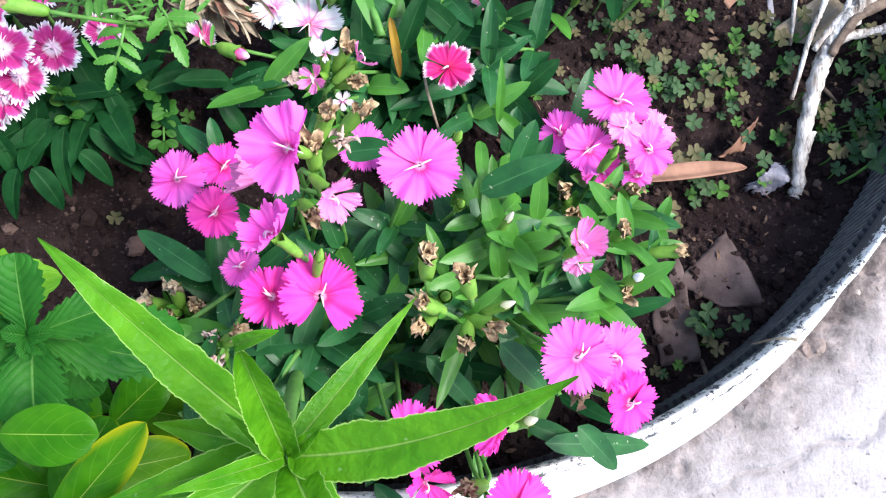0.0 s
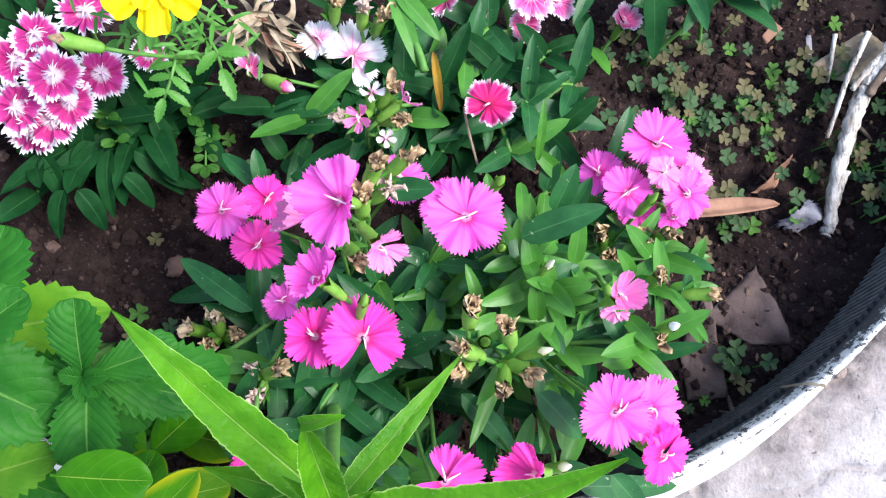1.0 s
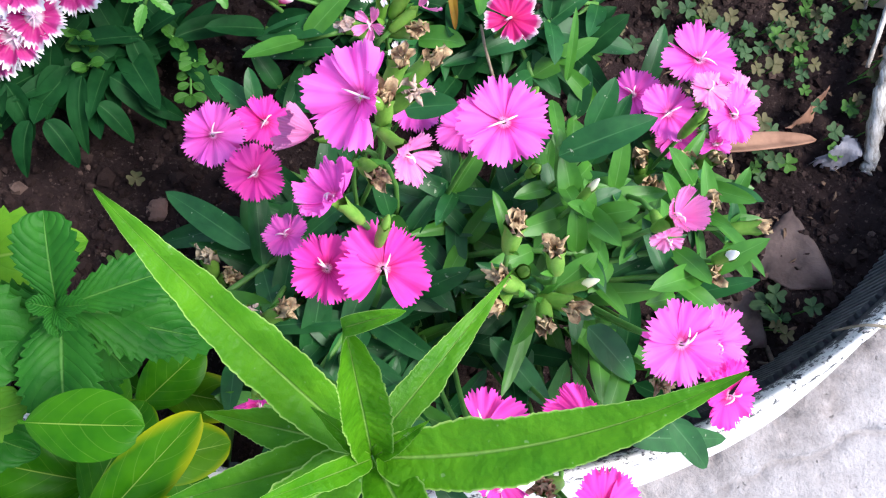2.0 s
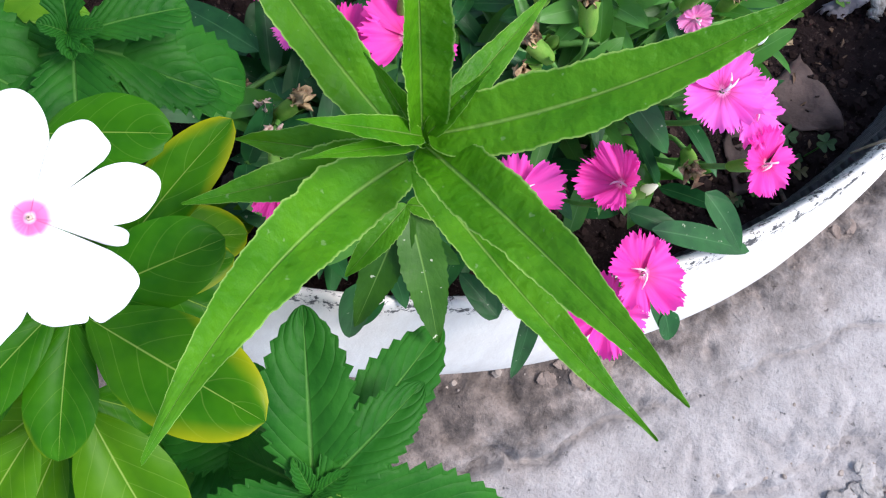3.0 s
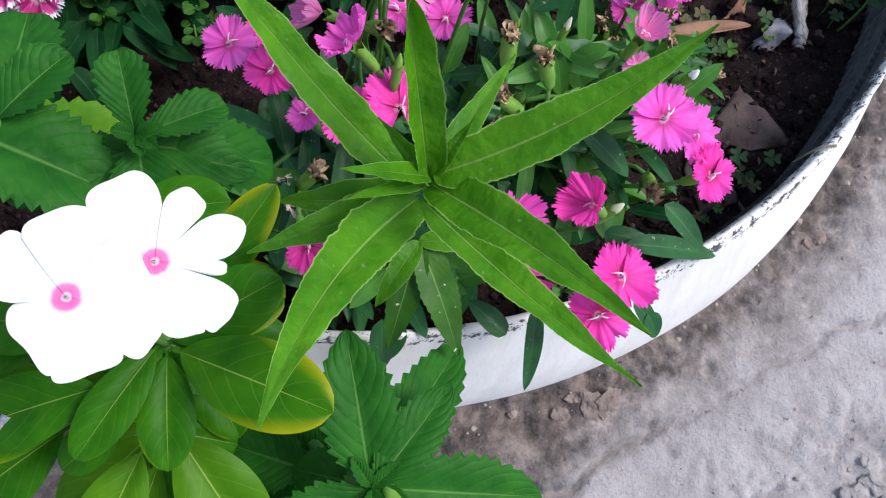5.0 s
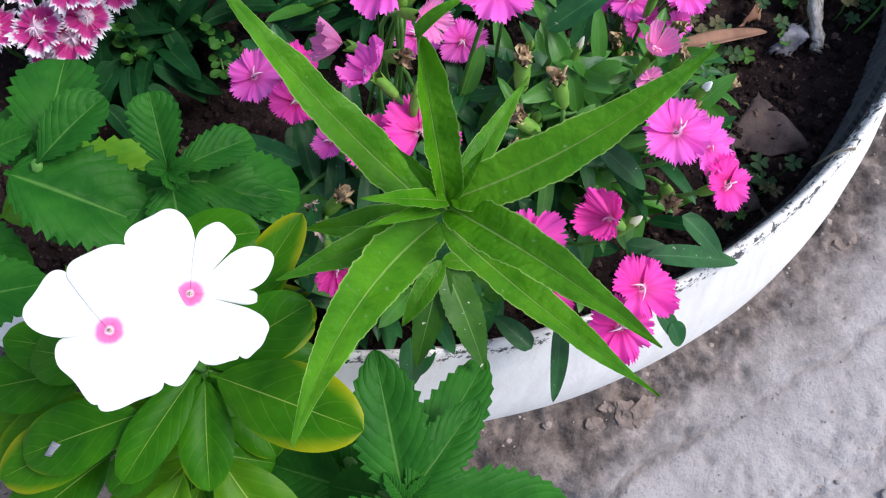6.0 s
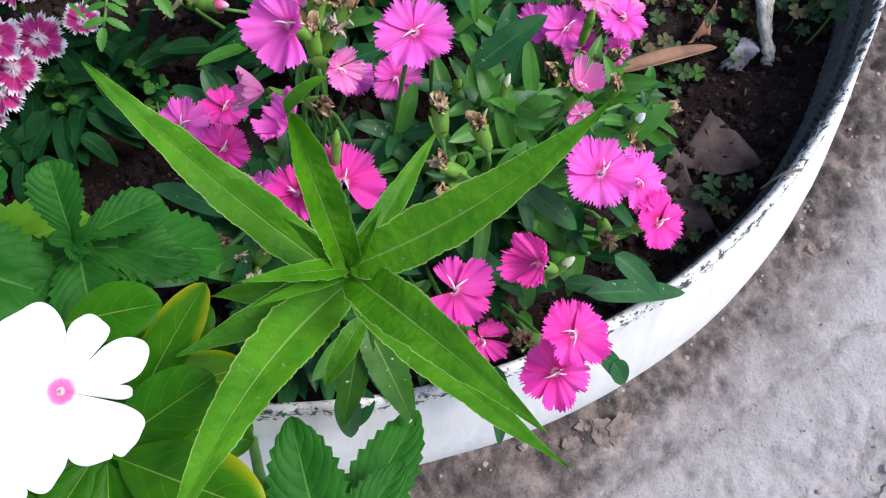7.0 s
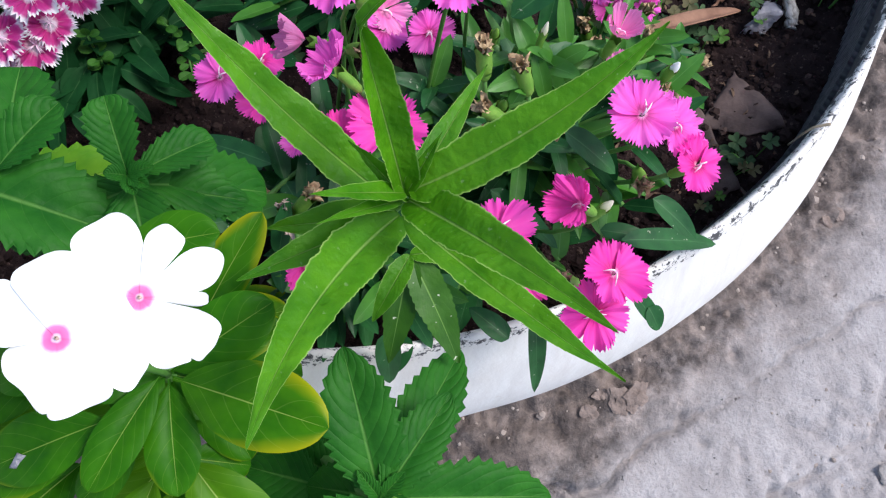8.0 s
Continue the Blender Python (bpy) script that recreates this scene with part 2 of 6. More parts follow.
M_STEM = plain_material("green_stem", (0.06, 0.18, 0.03), (0.12, 0.28, 0.06), 150, 0.5, 0.2)
M_CALYX = plain_material("green_calyx", (0.10, 0.26, 0.03), (0.2, 0.36, 0.06), 220, 0.5, 0.3)
M_STYLE = plain_material("pale_style", (0.84, 0.52, 0.68), (0.90, 0.74, 0.82), 220, 0.5, 0.1)
M_LEAF_YEL = leaf_material("yellowed_leaf", (0.15, 0.085, 0.01), (0.30, 0.18, 0.015), (0.3, 0.2, 0.05), rough=0.55, veins=3, vein_mix=0.0, edge=(0.2, 0.08, 0.015), edge_from=0.9, through_light=0.2, relief=0.3, spec=0.2, soft_relief=1.0)
M_DRY = plain_material("dry_petal", (0.14, 0.07, 0.038), (0.64, 0.48, 0.28), 300, 0.8, 0.5)
M_DRY_PALE = plain_material("dry_pale_petal", (0.4, 0.28, 0.22), (0.65, 0.5, 0.45), 320, 0.8, 0.5)
M_STRAW = plain_material("straw", (0.17, 0.125, 0.08), (0.42, 0.345, 0.25), 160, 0.8, 0.5)


def bark_material():
    """Weathered grey-white wood with dark splits along the grain."""
    m, nt, b = material("twig_bark", 0.85, 0.2)
    grain = nt.nodes.new("ShaderNodeMapping")
    grain.inputs["Scale"].default_value = (1.0, 0.16, 1.0)
    nt.links.new(nt.nodes.new("ShaderNodeNewGeometry").outputs["Position"], grain.inputs["Vector"])
    f = noise_fac(nt, 420.0, 5.0, 0.7, grain.outputs[0])
    col = ramp(nt, f, [(0.34, (0.07, 0.052, 0.042)), (0.45, (0.42, 0.38, 0.34)), (0.58, (0.74, 0.71, 0.68))])
    col = mix(nt, ramp(nt, noise_fac(nt, 70.0, 4.0), [(0.50, 0.0), (0.70, 0.6)]), col, (0.26, 0.19, 0.14))
    nt.links.new(col, b.inputs["Base Color"])
    bump(nt, b, f, 1.0, 0.0015)
    return m


M_TWIG = bark_material()
M_TWIG_DARK = plain_material("dark_twig_bark", (0.07, 0.05, 0.04), (0.22, 0.16, 0.12), 220, 0.85, 0.9, 0.001)
M_DEAD = plain_material("dead_leaf", (0.060, 0.039, 0.036), (0.165, 0.115, 0.102), 55, 0.8, 0.9, 0.0015)
M_DEAD_TAN = plain_material("tan_dead_leaf", (0.17, 0.085, 0.055), (0.36, 0.20, 0.135), 70, 0.75, 0.7, 0.0010)
M_SCRAP = plain_material("grey_plastic", (0.30, 0.29, 0.35), (0.62, 0.60, 0.68), 160, 0.35, 0.8, 0.0015, 0.5)
M_SCRAP.node_tree.nodes["Principled BSDF"].inputs["Transmission Weight"].default_value = 0.55
M_STONE = plain_material("stone", (0.10, 0.06, 0.05), (0.2, 0.12, 0.10), 160, 0.9, 0.7, 0.001)


def soil_material():
    m, nt, b = material("dark_soil", 0.95, 0.15)
    a = noise_fac(nt, 45.0, 6.0, 0.7)
    col = ramp(nt, a, [(0.3, (0.014, 0.008, 0.009)), (0.55, (0.038, 0.023, 0.023)), (0.75, (0.095, 0.060, 0.052))])
    fleck = ramp(nt, noise_fac(nt, 520.0, 3.0), [(0.60, 0.0), (0.72, 1.0)])
    col = mix(nt, calc(nt, "MULTIPLY", fleck, 0.7), col, (0.19, 0.135, 0.12))
    nt.links.new(col, b.inputs["Base Color"])
    bump(nt, b, noise_fac(nt, 300.0, 6.0, 0.75), 1.0, 0.005)
    return m


def concrete_material():
    m, nt, b = material("worn_concrete", 0.9, 0.2)
    big = noise_fac(nt, 14.0, 4.0, 0.6)
    mid = noise_fac(nt, 55.0, 5.0, 0.68)
    fine = noise_fac(nt, 380.0, 4.0, 0.7)
    col = mix(nt, ramp(nt, big, [(0.34, 0.0), (0.64, 1.0)]), (0.310, 0.284, 0.285), (0.425, 0.397, 0.404))
    col = mix(nt, ramp(nt, mid, [(0.50, 0.0), (0.70, 0.65)]), col, (0.46, 0.435, 0.445))
    col = mix(nt, ramp(nt, mid, [(0.30, 0.45), (0.44, 0.0)]), col, (0.16, 0.140, 0.140))
    col = mix(nt, ramp(nt, fine, [(0.30, 0.35), (0.5, 0.0)]), col, (0.14, 0.13, 0.13))
    blot = ramp(nt, noise_fac(nt, 24.0, 5.0, 0.72), [(0.55, 0.0), (0.68, 0.28)])
    col = mix(nt, blot, col, (0.18, 0.158, 0.157))
    geo = nt.nodes.new("ShaderNodeNewGeometry")
    pos = geo.outputs["Position"]
    # sharp little pits
    pit = ramp(nt, noise_fac(nt, 150.0, 3.0, 0.6), [(0.685, 0.0), (0.75, 1.0)])
    col = mix(nt, calc(nt, "MULTIPLY", pit, 0.6), col, (0.09, 0.08, 0.08))
    # brown dirt in the broken strip round the foot of the planter, darker nearest it
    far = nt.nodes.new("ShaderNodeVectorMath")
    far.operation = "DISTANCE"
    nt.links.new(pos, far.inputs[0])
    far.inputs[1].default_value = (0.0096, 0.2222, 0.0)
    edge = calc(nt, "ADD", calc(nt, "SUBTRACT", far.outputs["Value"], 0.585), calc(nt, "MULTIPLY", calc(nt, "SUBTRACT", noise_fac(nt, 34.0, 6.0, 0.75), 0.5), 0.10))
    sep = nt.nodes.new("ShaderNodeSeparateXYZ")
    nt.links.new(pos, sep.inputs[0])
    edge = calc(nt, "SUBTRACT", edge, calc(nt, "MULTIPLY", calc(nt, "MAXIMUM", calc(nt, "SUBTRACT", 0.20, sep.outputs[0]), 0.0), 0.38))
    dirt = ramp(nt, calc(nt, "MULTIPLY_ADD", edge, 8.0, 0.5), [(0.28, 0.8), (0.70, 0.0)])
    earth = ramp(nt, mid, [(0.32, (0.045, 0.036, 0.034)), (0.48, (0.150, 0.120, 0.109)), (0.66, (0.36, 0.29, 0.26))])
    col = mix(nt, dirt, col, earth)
    foot_band = ramp(nt, calc(nt, "MULTIPLY_ADD", edge, 10.0, 0.75), [(0.28, 0.6), (0.58, 0.0)])
    col = mix(nt, foot_band, col, ramp(nt, mid, [(0.36, (0.030, 0.023, 0.021)), (0.60, (0.115, 0.085, 0.073))]))
    nt.links.new(col, b.inputs["Base Color"])
    h = calc(nt, "ADD", calc(nt, "MULTIPLY", mid, 1.0), calc(nt, "MULTIPLY", fine, 0.35))
    h = calc(nt, "SUBTRACT", h, calc(nt, "MULTIPLY", pit, 0.5))
    bump(nt, b, h, 0.8, 0.005)
    return m


def painted_rubber_material():
    """Black rubber under white paint that has flaked along the rim."""
    m, nt, b = material("painted_rubber", 0.6, 0.35)
    uv, u, v = uv_parts(nt)
    n = noise_fac(nt, 210.0, 6.0, 0.72)
    n2 = noise_fac(nt, 600.0, 4.0, 0.7)
    mixn = calc(nt, "ADD", calc(nt, "MULTIPLY", n, 0.7), calc(nt, "MULTIPLY", n2, 0.3))
    # v: 0 is the inner foot, 1 the outer foot; paint covers the outside and wears off over the lip,
    # further down on one side
    v = calc(nt, "SUBTRACT", v, ramp(nt, u, [(0.83, 0.0), (0.95, 0.055)]))
    cover = ramp(nt, v, [(0.245, 0.0), (0.285, 0.38), (0.315, 0.53), (0.38, 0.64), (0.42, 0.52), (0.45, 0.53), (0.475, 0.76), (0.50, 1.0)])
    paint = ramp(nt, calc(nt, "ADD", cover, calc(nt, "MULTIPLY", calc(nt, "SUBTRACT", mixn, 0.5), 1.8)), [(0.47, 0.0), (0.53, 1.0)])
    stain = ramp(nt, noise_fac(nt, 14.0, 5.0, 0.7), [(0.45, 0.0), (0.8, 0.45)])
    run = nt.nodes.new("ShaderNodeMapping")
    run.inputs["Scale"].default_value = (160.0, 5.0, 1.0)
    nt.links.new(uv, run.inputs["Vector"])
    drip = ramp(nt, noise_fac(nt, 1.0, 4.0, 0.7, run.outputs[0]), [(0.42, 0.0), (0.74, 0.42)])
    white = mix(nt, stain, (0.86, 0.84, 0.825), (0.62, 0.54, 0.49))
    white = mix(nt, drip, white, (0.55, 0.49, 0.46))
    rust = ramp(nt, noise_fac(nt, 55.0, 3.0), [(0.7, 0.0), (0.78, 0.5)])
    white = mix(nt, rust, white, (0.5, 0.36, 0.24))
    rubber = mix(nt, n, (0.036, 0.037, 0.042), (0.125, 0.125, 0.135))
    col = mix(nt, paint, rubber, white)
    nt.links.new(col, b.inputs["Base Color"])
    h = calc(nt, "ADD", calc(nt, "MULTIPLY", paint, 0.5), calc(nt, "MULTIPLY", n2, 0.4))
    bump(nt, b, h, 0.5, 0.0012)
    return m


def clod_material():
    m, nt, b = material("soil_crumbs", 0.95, 0.12)
    one = nt.nodes.new("ShaderNodeNewGeometry").outputs["Random Per Island"]
    col = ramp(nt, one, [(0.0, (0.009, 0.005, 0.005)), (0.6, (0.026, 0.016, 0.015)), (0.94, (0.052, 0.034, 0.030)), (1.0, (0.15, 0.10, 0.085))])
    col = mix(nt, calc(nt, "MULTIPLY", noise_fac(nt, 500.0, 3.0), 0.6), col, (0.03, 0.018, 0.017))
    nt.links.new(col, b.inputs["Base Color"])
    bump(nt, b, noise_fac(nt, 900.0, 3.0), 0.6, 0.001)
    return m


M_CLOD = clod_material()
M_SOIL, M_CONCRETE, M_TYRE = soil_material(), concrete_material(), painted_rubber_material()
M_RUBBER = plain_material("black_rubber", (0.095, 0.097, 0.107), (0.25, 0.252, 0.268), 160, 0.55, 0.5, 0.0008)


# ---- building helpers ----
V = Vector


def mesh_of(name, verts, faces, mats, uvs=None, smooth=True, face_mats=None):
    me = bpy.data.meshes.new(name)
    me.from_pydata([tuple(v) for v in verts], [], faces)
    if uvs is not None:
        layer = me.uv_layers.new(name="UVMap")
        idx = np.empty(len(me.loops), dtype=np.int32)
        me.loops.foreach_get("vertex_index", idx)
        layer.data.foreach_set("uv", np.asarray(uvs, dtype=np.float32)[idx].ravel())
    for mt in mats if isinstance(mats, (list, tuple)) else [mats]:
        me.materials.append(mt)
    me.polygons.foreach_set("use_smooth", [smooth] * len(me.polygons))
    me.update()
    return me


def thing(name, at, label, category, group="", kind=""):
    ob = new(name)
    ob.location = at
    ob.empty_display_size = 0.01
    return tagged(ob, label, category, group, kind)


def origin_of(ob):
    o = V((0, 0, 0))
    while ob is not None:
        o += ob.location
        ob = ob.parent
    return o


def part_of(parent, name, verts, faces, mat, uvs=None, label="", smooth=True):
    """One mesh object under a thing or a part; vertices are given in the world."""
    o = origin_of(parent)
    c = V(verts[0])
    me = mesh_of(name, [V(v) - c for v in verts], faces, mat, uvs, smooth)
    ob = new(name, me)
    ob.parent = parent
    ob.location = c - o
    if label:
        tagged(ob, label)
    return ob


def grid_faces(rows, cols, wrap=False):
    f = []
    for i in range(rows - 1):
        for j in range(cols if wrap else cols - 1):
            k = (j + 1) % cols
            f.append((i * cols + j, i * cols + k, (i + 1) * cols + k, (i + 1) * cols + j))
    return f


def tube_mesh(points, radii, sides=7, rough=0.0, rng=None):
    pts = [V(p) for p in points]
    verts, n = [], len(pts)
    ref = V((0.3, 0.9, 0.2))
    for i, p in enumerate(pts):
        t = (pts[min(i + 1, n - 1)] - pts[max(i - 1, 0)]).normalized()
        a = t.cross(ref)
        a = a.normalized() if a.length > 1e-4 else t.orthogonal().normalized()
        b = t.cross(a)
        r = radii[i] if isinstance(radii, (list, tuple)) else radii
        for s in range(sides):
            w = 2 * math.pi * s / sides
            k = r * (1 + (rng.uniform(-rough, rough) if rng else 0))
            verts.append(p + (a * math.cos(w) + b * math.sin(w)) * k)
    faces = grid_faces(n, sides, wrap=True)
    faces.append(tuple(range(sides - 1, -1, -1)))
    faces.append(tuple((n - 1) * sides + s for s in range(sides)))
    return verts, faces


def bezier(a, c, b, n):
    a, c, b = V(a), V(c), V(b)
    return [a * (1 - t) ** 2 + c * (2 * t * (1 - t)) + b * t * t for t in (i / (n - 1) for i in range(n))]


def add_stem(parent, points, r, name="stem", mat=None, label=""):
    verts, faces = tube_mesh(points, r)
    return part_of(parent, name, verts, faces, mat or M_STEM, label=label)


def blade(base, tip, width, arch=0.12, a=0.5, b=0.85, n=14, m=7, teeth=0, tooth=0.0, fold=0.25, wave=0.0, waves=3.0, up=(0, 0, 1), roll=0.0, seed=0, curl=0.0, stalk=0.0, bend=0.0, rag=0.0, dome=0.0):
    """Verts, faces and UVs of a leaf from its foot to its tip. a and b shape the outline: where it is widest and how it tapers."""
    base, tip, up = V(base), V(tip), V(up)
    length = (tip - base).length
    ctrl = (base + tip) / 2 + up * arch * length
    ctrl += (tip - base).cross(up) * bend * 2
    rng = random.Random(seed)
    o = V((rng.uniform(0, 90), 0, 0))
    peak = (a / (a + b)) ** a * (b / (a + b)) ** b
    if teeth:
        n = teeth * 4 + 1
    spine = bezier(base, ctrl, tip, n)
    ph = rng.uniform(0, 6.28)
    verts, uvs = [], []
    for i in range(n):
        t = i / (n - 1)
        tan = (spine[min(i + 1, n - 1)] - spine[max(i - 1, 0)]).normalized()
        side = tan.cross(up)
        side = side.normalized() if side.length > 1e-3 else V((1, 0, 0))
        nrm = side.cross(tan)
        if roll:
            r = radians(roll)
            side, nrm = side * math.cos(r) + nrm * math.sin(r), nrm * math.cos(r) - side * math.sin(r)
        ts = max(0.0, (t - stalk) / (1 - stalk))
        w = width / 2 * (ts**a * (1 - ts) ** b / peak) + (0.02 if ts > 0 else 0.03) * width
        if t > 0.995:
            w = 0.01 * width
        for j in range(m):
            s = 2 * j / (m - 1) - 1
            ww = w
            if teeth and abs(s) > 0.99 and 0.08 < t < 0.99:
                ww *= 1 + tooth * ((i % 4) / 4.0 - 0.45) * (0.7 + 0.6 * noise.noise(o + V((t * 40, 3 * (s > 0), 7))))
            if rag and abs(s) > 0.6:
                ww *= 1 + rag * (noise.noise(o + V((t * 9, 5 * (s > 0), 0))) + 0.6 * noise.noise(o + V((t * 26, 9 + 5 * (s > 0), 0))))
            d = fold * abs(s) * w + wave * width * s * s * math.sin(waves * 6.28 * t + ph + (1.7 if s > 0 else 0))
            d += curl * length * s * s * 0.1 + dome * w * math.sin(3.1416 * abs(s))
            verts.append(spine[i] + side * (s * ww) + nrm * d)
            uvs.append((s * 0.5 + 0.5, t))
    return verts, grid_faces(n, m), uvs


def add_leaf(parent, base, tip, width, mat, name="leaf", label="", **kw):
    v, f, u = blade(base, tip, width, **kw)
    return part_of(parent, name, v, f, mat, u, label)


def basis(normal, spin=0.0):
    n = V(normal).normalized()
    x = n.cross(V((0.13, 0.97, 0.2))).normalized()
    y = n.cross(x)
    c, s = math.cos(spin), math.sin(spin)
    return x * c + y * s, y * c - x * s, n


def petal(centre, ex, ey, n, ang, R, half, lift, cup, ruffle, teeth, depth, rng, na=41, nr=8, inner=0.05, shape="fan", skew=0.0):
    verts, uvs = [], []
    ph, drop = rng.uniform(0, 6.28), rng.uniform(0.07, 0.17)
    jag = [rng.uniform(0.25, 1.35) for _ in range(teeth + 2)]
    for i in range(nr):
        q = i / (nr - 1)
        for j in range(na):
            s = 2 * j / (na - 1) - 1
            if shape == "fan":
                spread = half * (1.2 - 0.2 * q**3)
                edge = 1 - drop * abs(s) ** 2.6
                k = (s * 0.5 + 0.5) * teeth
                saw = (1 - abs((k % 1.0) - 0.5) * 2) * jag[int(k)]
                rr = R * (inner + (edge - depth * saw * (q**4) - inner) * q)
            else:
                h = half if isinstance(half, float) else half[s > 0]
                spread = h + max(0.0, 1.25 - h) * (1 - q) ** 2
                edge = 1 - depth * abs(s) ** 3.2 + skew * 0.10 * s + 0.02 * math.sin(7 * s + ph)
                rr = R * (inner + (edge - inner) * q)
            th = ang + spread * s
            z = lift + cup * R * q**1.6 + ruffle * R * q * q * (math.sin(s * 5.0 + ph) + 0.5 * math.sin(s * 11.0 + ph * 2)) + 0.03 * R * s * (1 if shape == "fan" else 2)
            verts.append(centre + (ex * math.cos(th) + ey * math.sin(th)) * rr + n * z)
            uvs.append((s * 0.5 + 0.5, q))
    return verts, grid_faces(nr, na), uvs


def calyx_mesh(top, n, length, r, sides=8):
    """A green tube that narrows at its foot and opens in five points."""
    top, n = V(top), V(n).normalized()
    prof = [(0.0, 0.45), (0.12, 0.8), (0.5, 1.0), (0.8, 0.95), (1.0, 1.15)]
    x, y, _ = basis(n)
    verts = []
    for q, k in prof:
        for s in range(sides):
            w = 6.2832 * s / sides
            rise = 0.18 * length * (s % 2) if q == 1.0 else 0.0
            verts.append(top - n * (length * (1 - q) - rise) + (x * math.cos(w) + y * math.sin(w)) * r * k)
    f = grid_faces(len(prof), sides, wrap=True)
    f.append(tuple(range(sides - 1, -1, -1)))
    return verts, f


FLOWER_SEED = [0]


def add_flower(parent, centre, diameter, mat, normal=(0, 0, 1), spin=0.0, cup=0.12, petals=5, skip=(), ruffle=0.11, half=39, styles=2, foot=None, teeth=12, depth=0.175, stem_r=0.0009, label="", sizes=None):
    """A fringed five-petalled flower on its calyx, with a stem down to foot."""
    FLOWER_SEED[0] += 1
    rng = random.Random(FLOWER_SEED[0])
    c = V(centre)
    ex, ey, n = basis(normal, radians(spin))
    R = diameter / 2
    cl = 0.013
    v, f = calyx_mesh(c - n * 0.0030, n, cl - 0.0022, 0.0020)
    head = part_of(parent, "flower", v, f, M_CALYX, label=label)
    for i in range(petals):
        if i in skip:
            continue
        ang = 6.2832 * i / petals + rng.uniform(-0.08, 0.08)
        k = sizes[i] if sizes else 1.0
        v, f, u = petal(c, ex, ey, n, ang, R * k * rng.uniform(0.90, 1.06), radians(half) * rng.uniform(0.84, 1.02), 0.0006 * (i % 3), cup + (0.9 if k < 0.75 else 0.0) + rng.uniform(-0.16, 0.14), ruffle, teeth, depth, rng)
        part_of(head, "petal", v, f, mat, u)
    for i in range(styles):
        w = rng.uniform(0, 6.28)
        d = ex * math.cos(w) + ey * math.sin(w)
        p = bezier(c, c + n * 0.005, c + n * 0.002 + d * R * rng.uniform(0.25, 0.45), 8)
        v, f = tube_mesh(p, [0.00030] * 6 + [0.00022, 0.00012], 6)
        part_of(head, "style", v, f, M_STYLE)
    if foot is not None:
        start = c - n * cl
        add_stem(parent, bezier(foot, start - n * 0.03, start, 8), stem_r)
    return head


def add_seed_head(parent, top, direction=(0, 0, 1), length=0.0118, r=0.0027, tuft=M_DRY, foot=None, seed=0):
    """A spent flower: green calyx with shrivelled brown petals in its mouth."""
    rng = random.Random(seed)
    n = V(direction).normalized()
    v, f = calyx_mesh(top, n, length, r)
    head = part_of(parent, "seed_head", v, f, M_CALYX)
    x, y, _ = basis(n)
    verts, faces = [], []
    for i in range(13):
        w = rng.uniform(0, 6.28)
        d = x * math.cos(w) + y * math.sin(w)
        p0 = V(top) - n * 0.001 + d * r * 0.5
        p2 = p0 + n * rng.uniform(0.001, 0.006) + d * rng.uniform(-0.001, 0.003) + V((rng.uniform(-1, 1), rng.uniform(-1, 1), rng.uniform(-1, 1))) * 0.0012
        if i % 3 == 0:
            tv, tf, _ = blade(p0, p2 + n * 0.002, rng.uniform(0.0022, 0.0036), a=0.4, b=0.4, n=7, m=5, arch=0.3, fold=0.7, wave=0.4, waves=1.5, seed=rng.random(), roll=rng.uniform(-60, 60))
        else:
            tv, tf = tube_mesh(bezier(p0, p0 + n * 0.003, p2, 4), [0.0005, 0.0009, 0.0008, 0.0002], 4, 0.5, rng)
        faces += [tuple(k + len(verts) for k in q) for q in tf]
        verts += tv
    part_of(head, "dry_tuft", verts, faces, tuft)
    for i in range(2):
        w = rng.uniform(0, 6.28)
        d = x * math.cos(w) + y * math.sin(w)
        b0 = V(top) - n * length
        add_leaf(head, b0, b0 + d * 0.006 + n * 0.007, 0.002, M_DIAN_BRIGHT, name="bract", n=6, m=3)
    if foot is not None:
        add_stem(parent, bezier(foot, V(top) - n * (length + 0.02), V(top) - n * length, 7), 0.0008)
    return head


def add_bud(parent, top, direction, length, r, tip_mat, foot=None):
    n = V(direction).normalized()
    c = V(top)
    v, f = calyx_mesh(c, n, length, r)
    head = part_of(parent, "bud", v, f, M_CALYX)
    x, y, _ = basis(n)
    verts, uvs = [], []
    for q, k in ((0, 0.85), (0.4, 0.78), (0.75, 0.52), (1.0, 0.26), (1.1, 0.02)):
        for s in range(8):
            w = 6.2832 * s / 8
            verts.append(c + n * (q * length * 0.5) + (x * math.cos(w + q) + y * math.sin(w + q)) * r * k)
            uvs.append((s / 8, 0.3 + 0.6 * q))
    part_of(head, "bud_tip", verts, grid_faces(5, 8, wrap=True), tip_mat, uvs)
    if foot is not None:
        add_stem(parent, bezier(foot, c - n * (length + 0.02), c - n * length, 7), 0.0008)
    return head


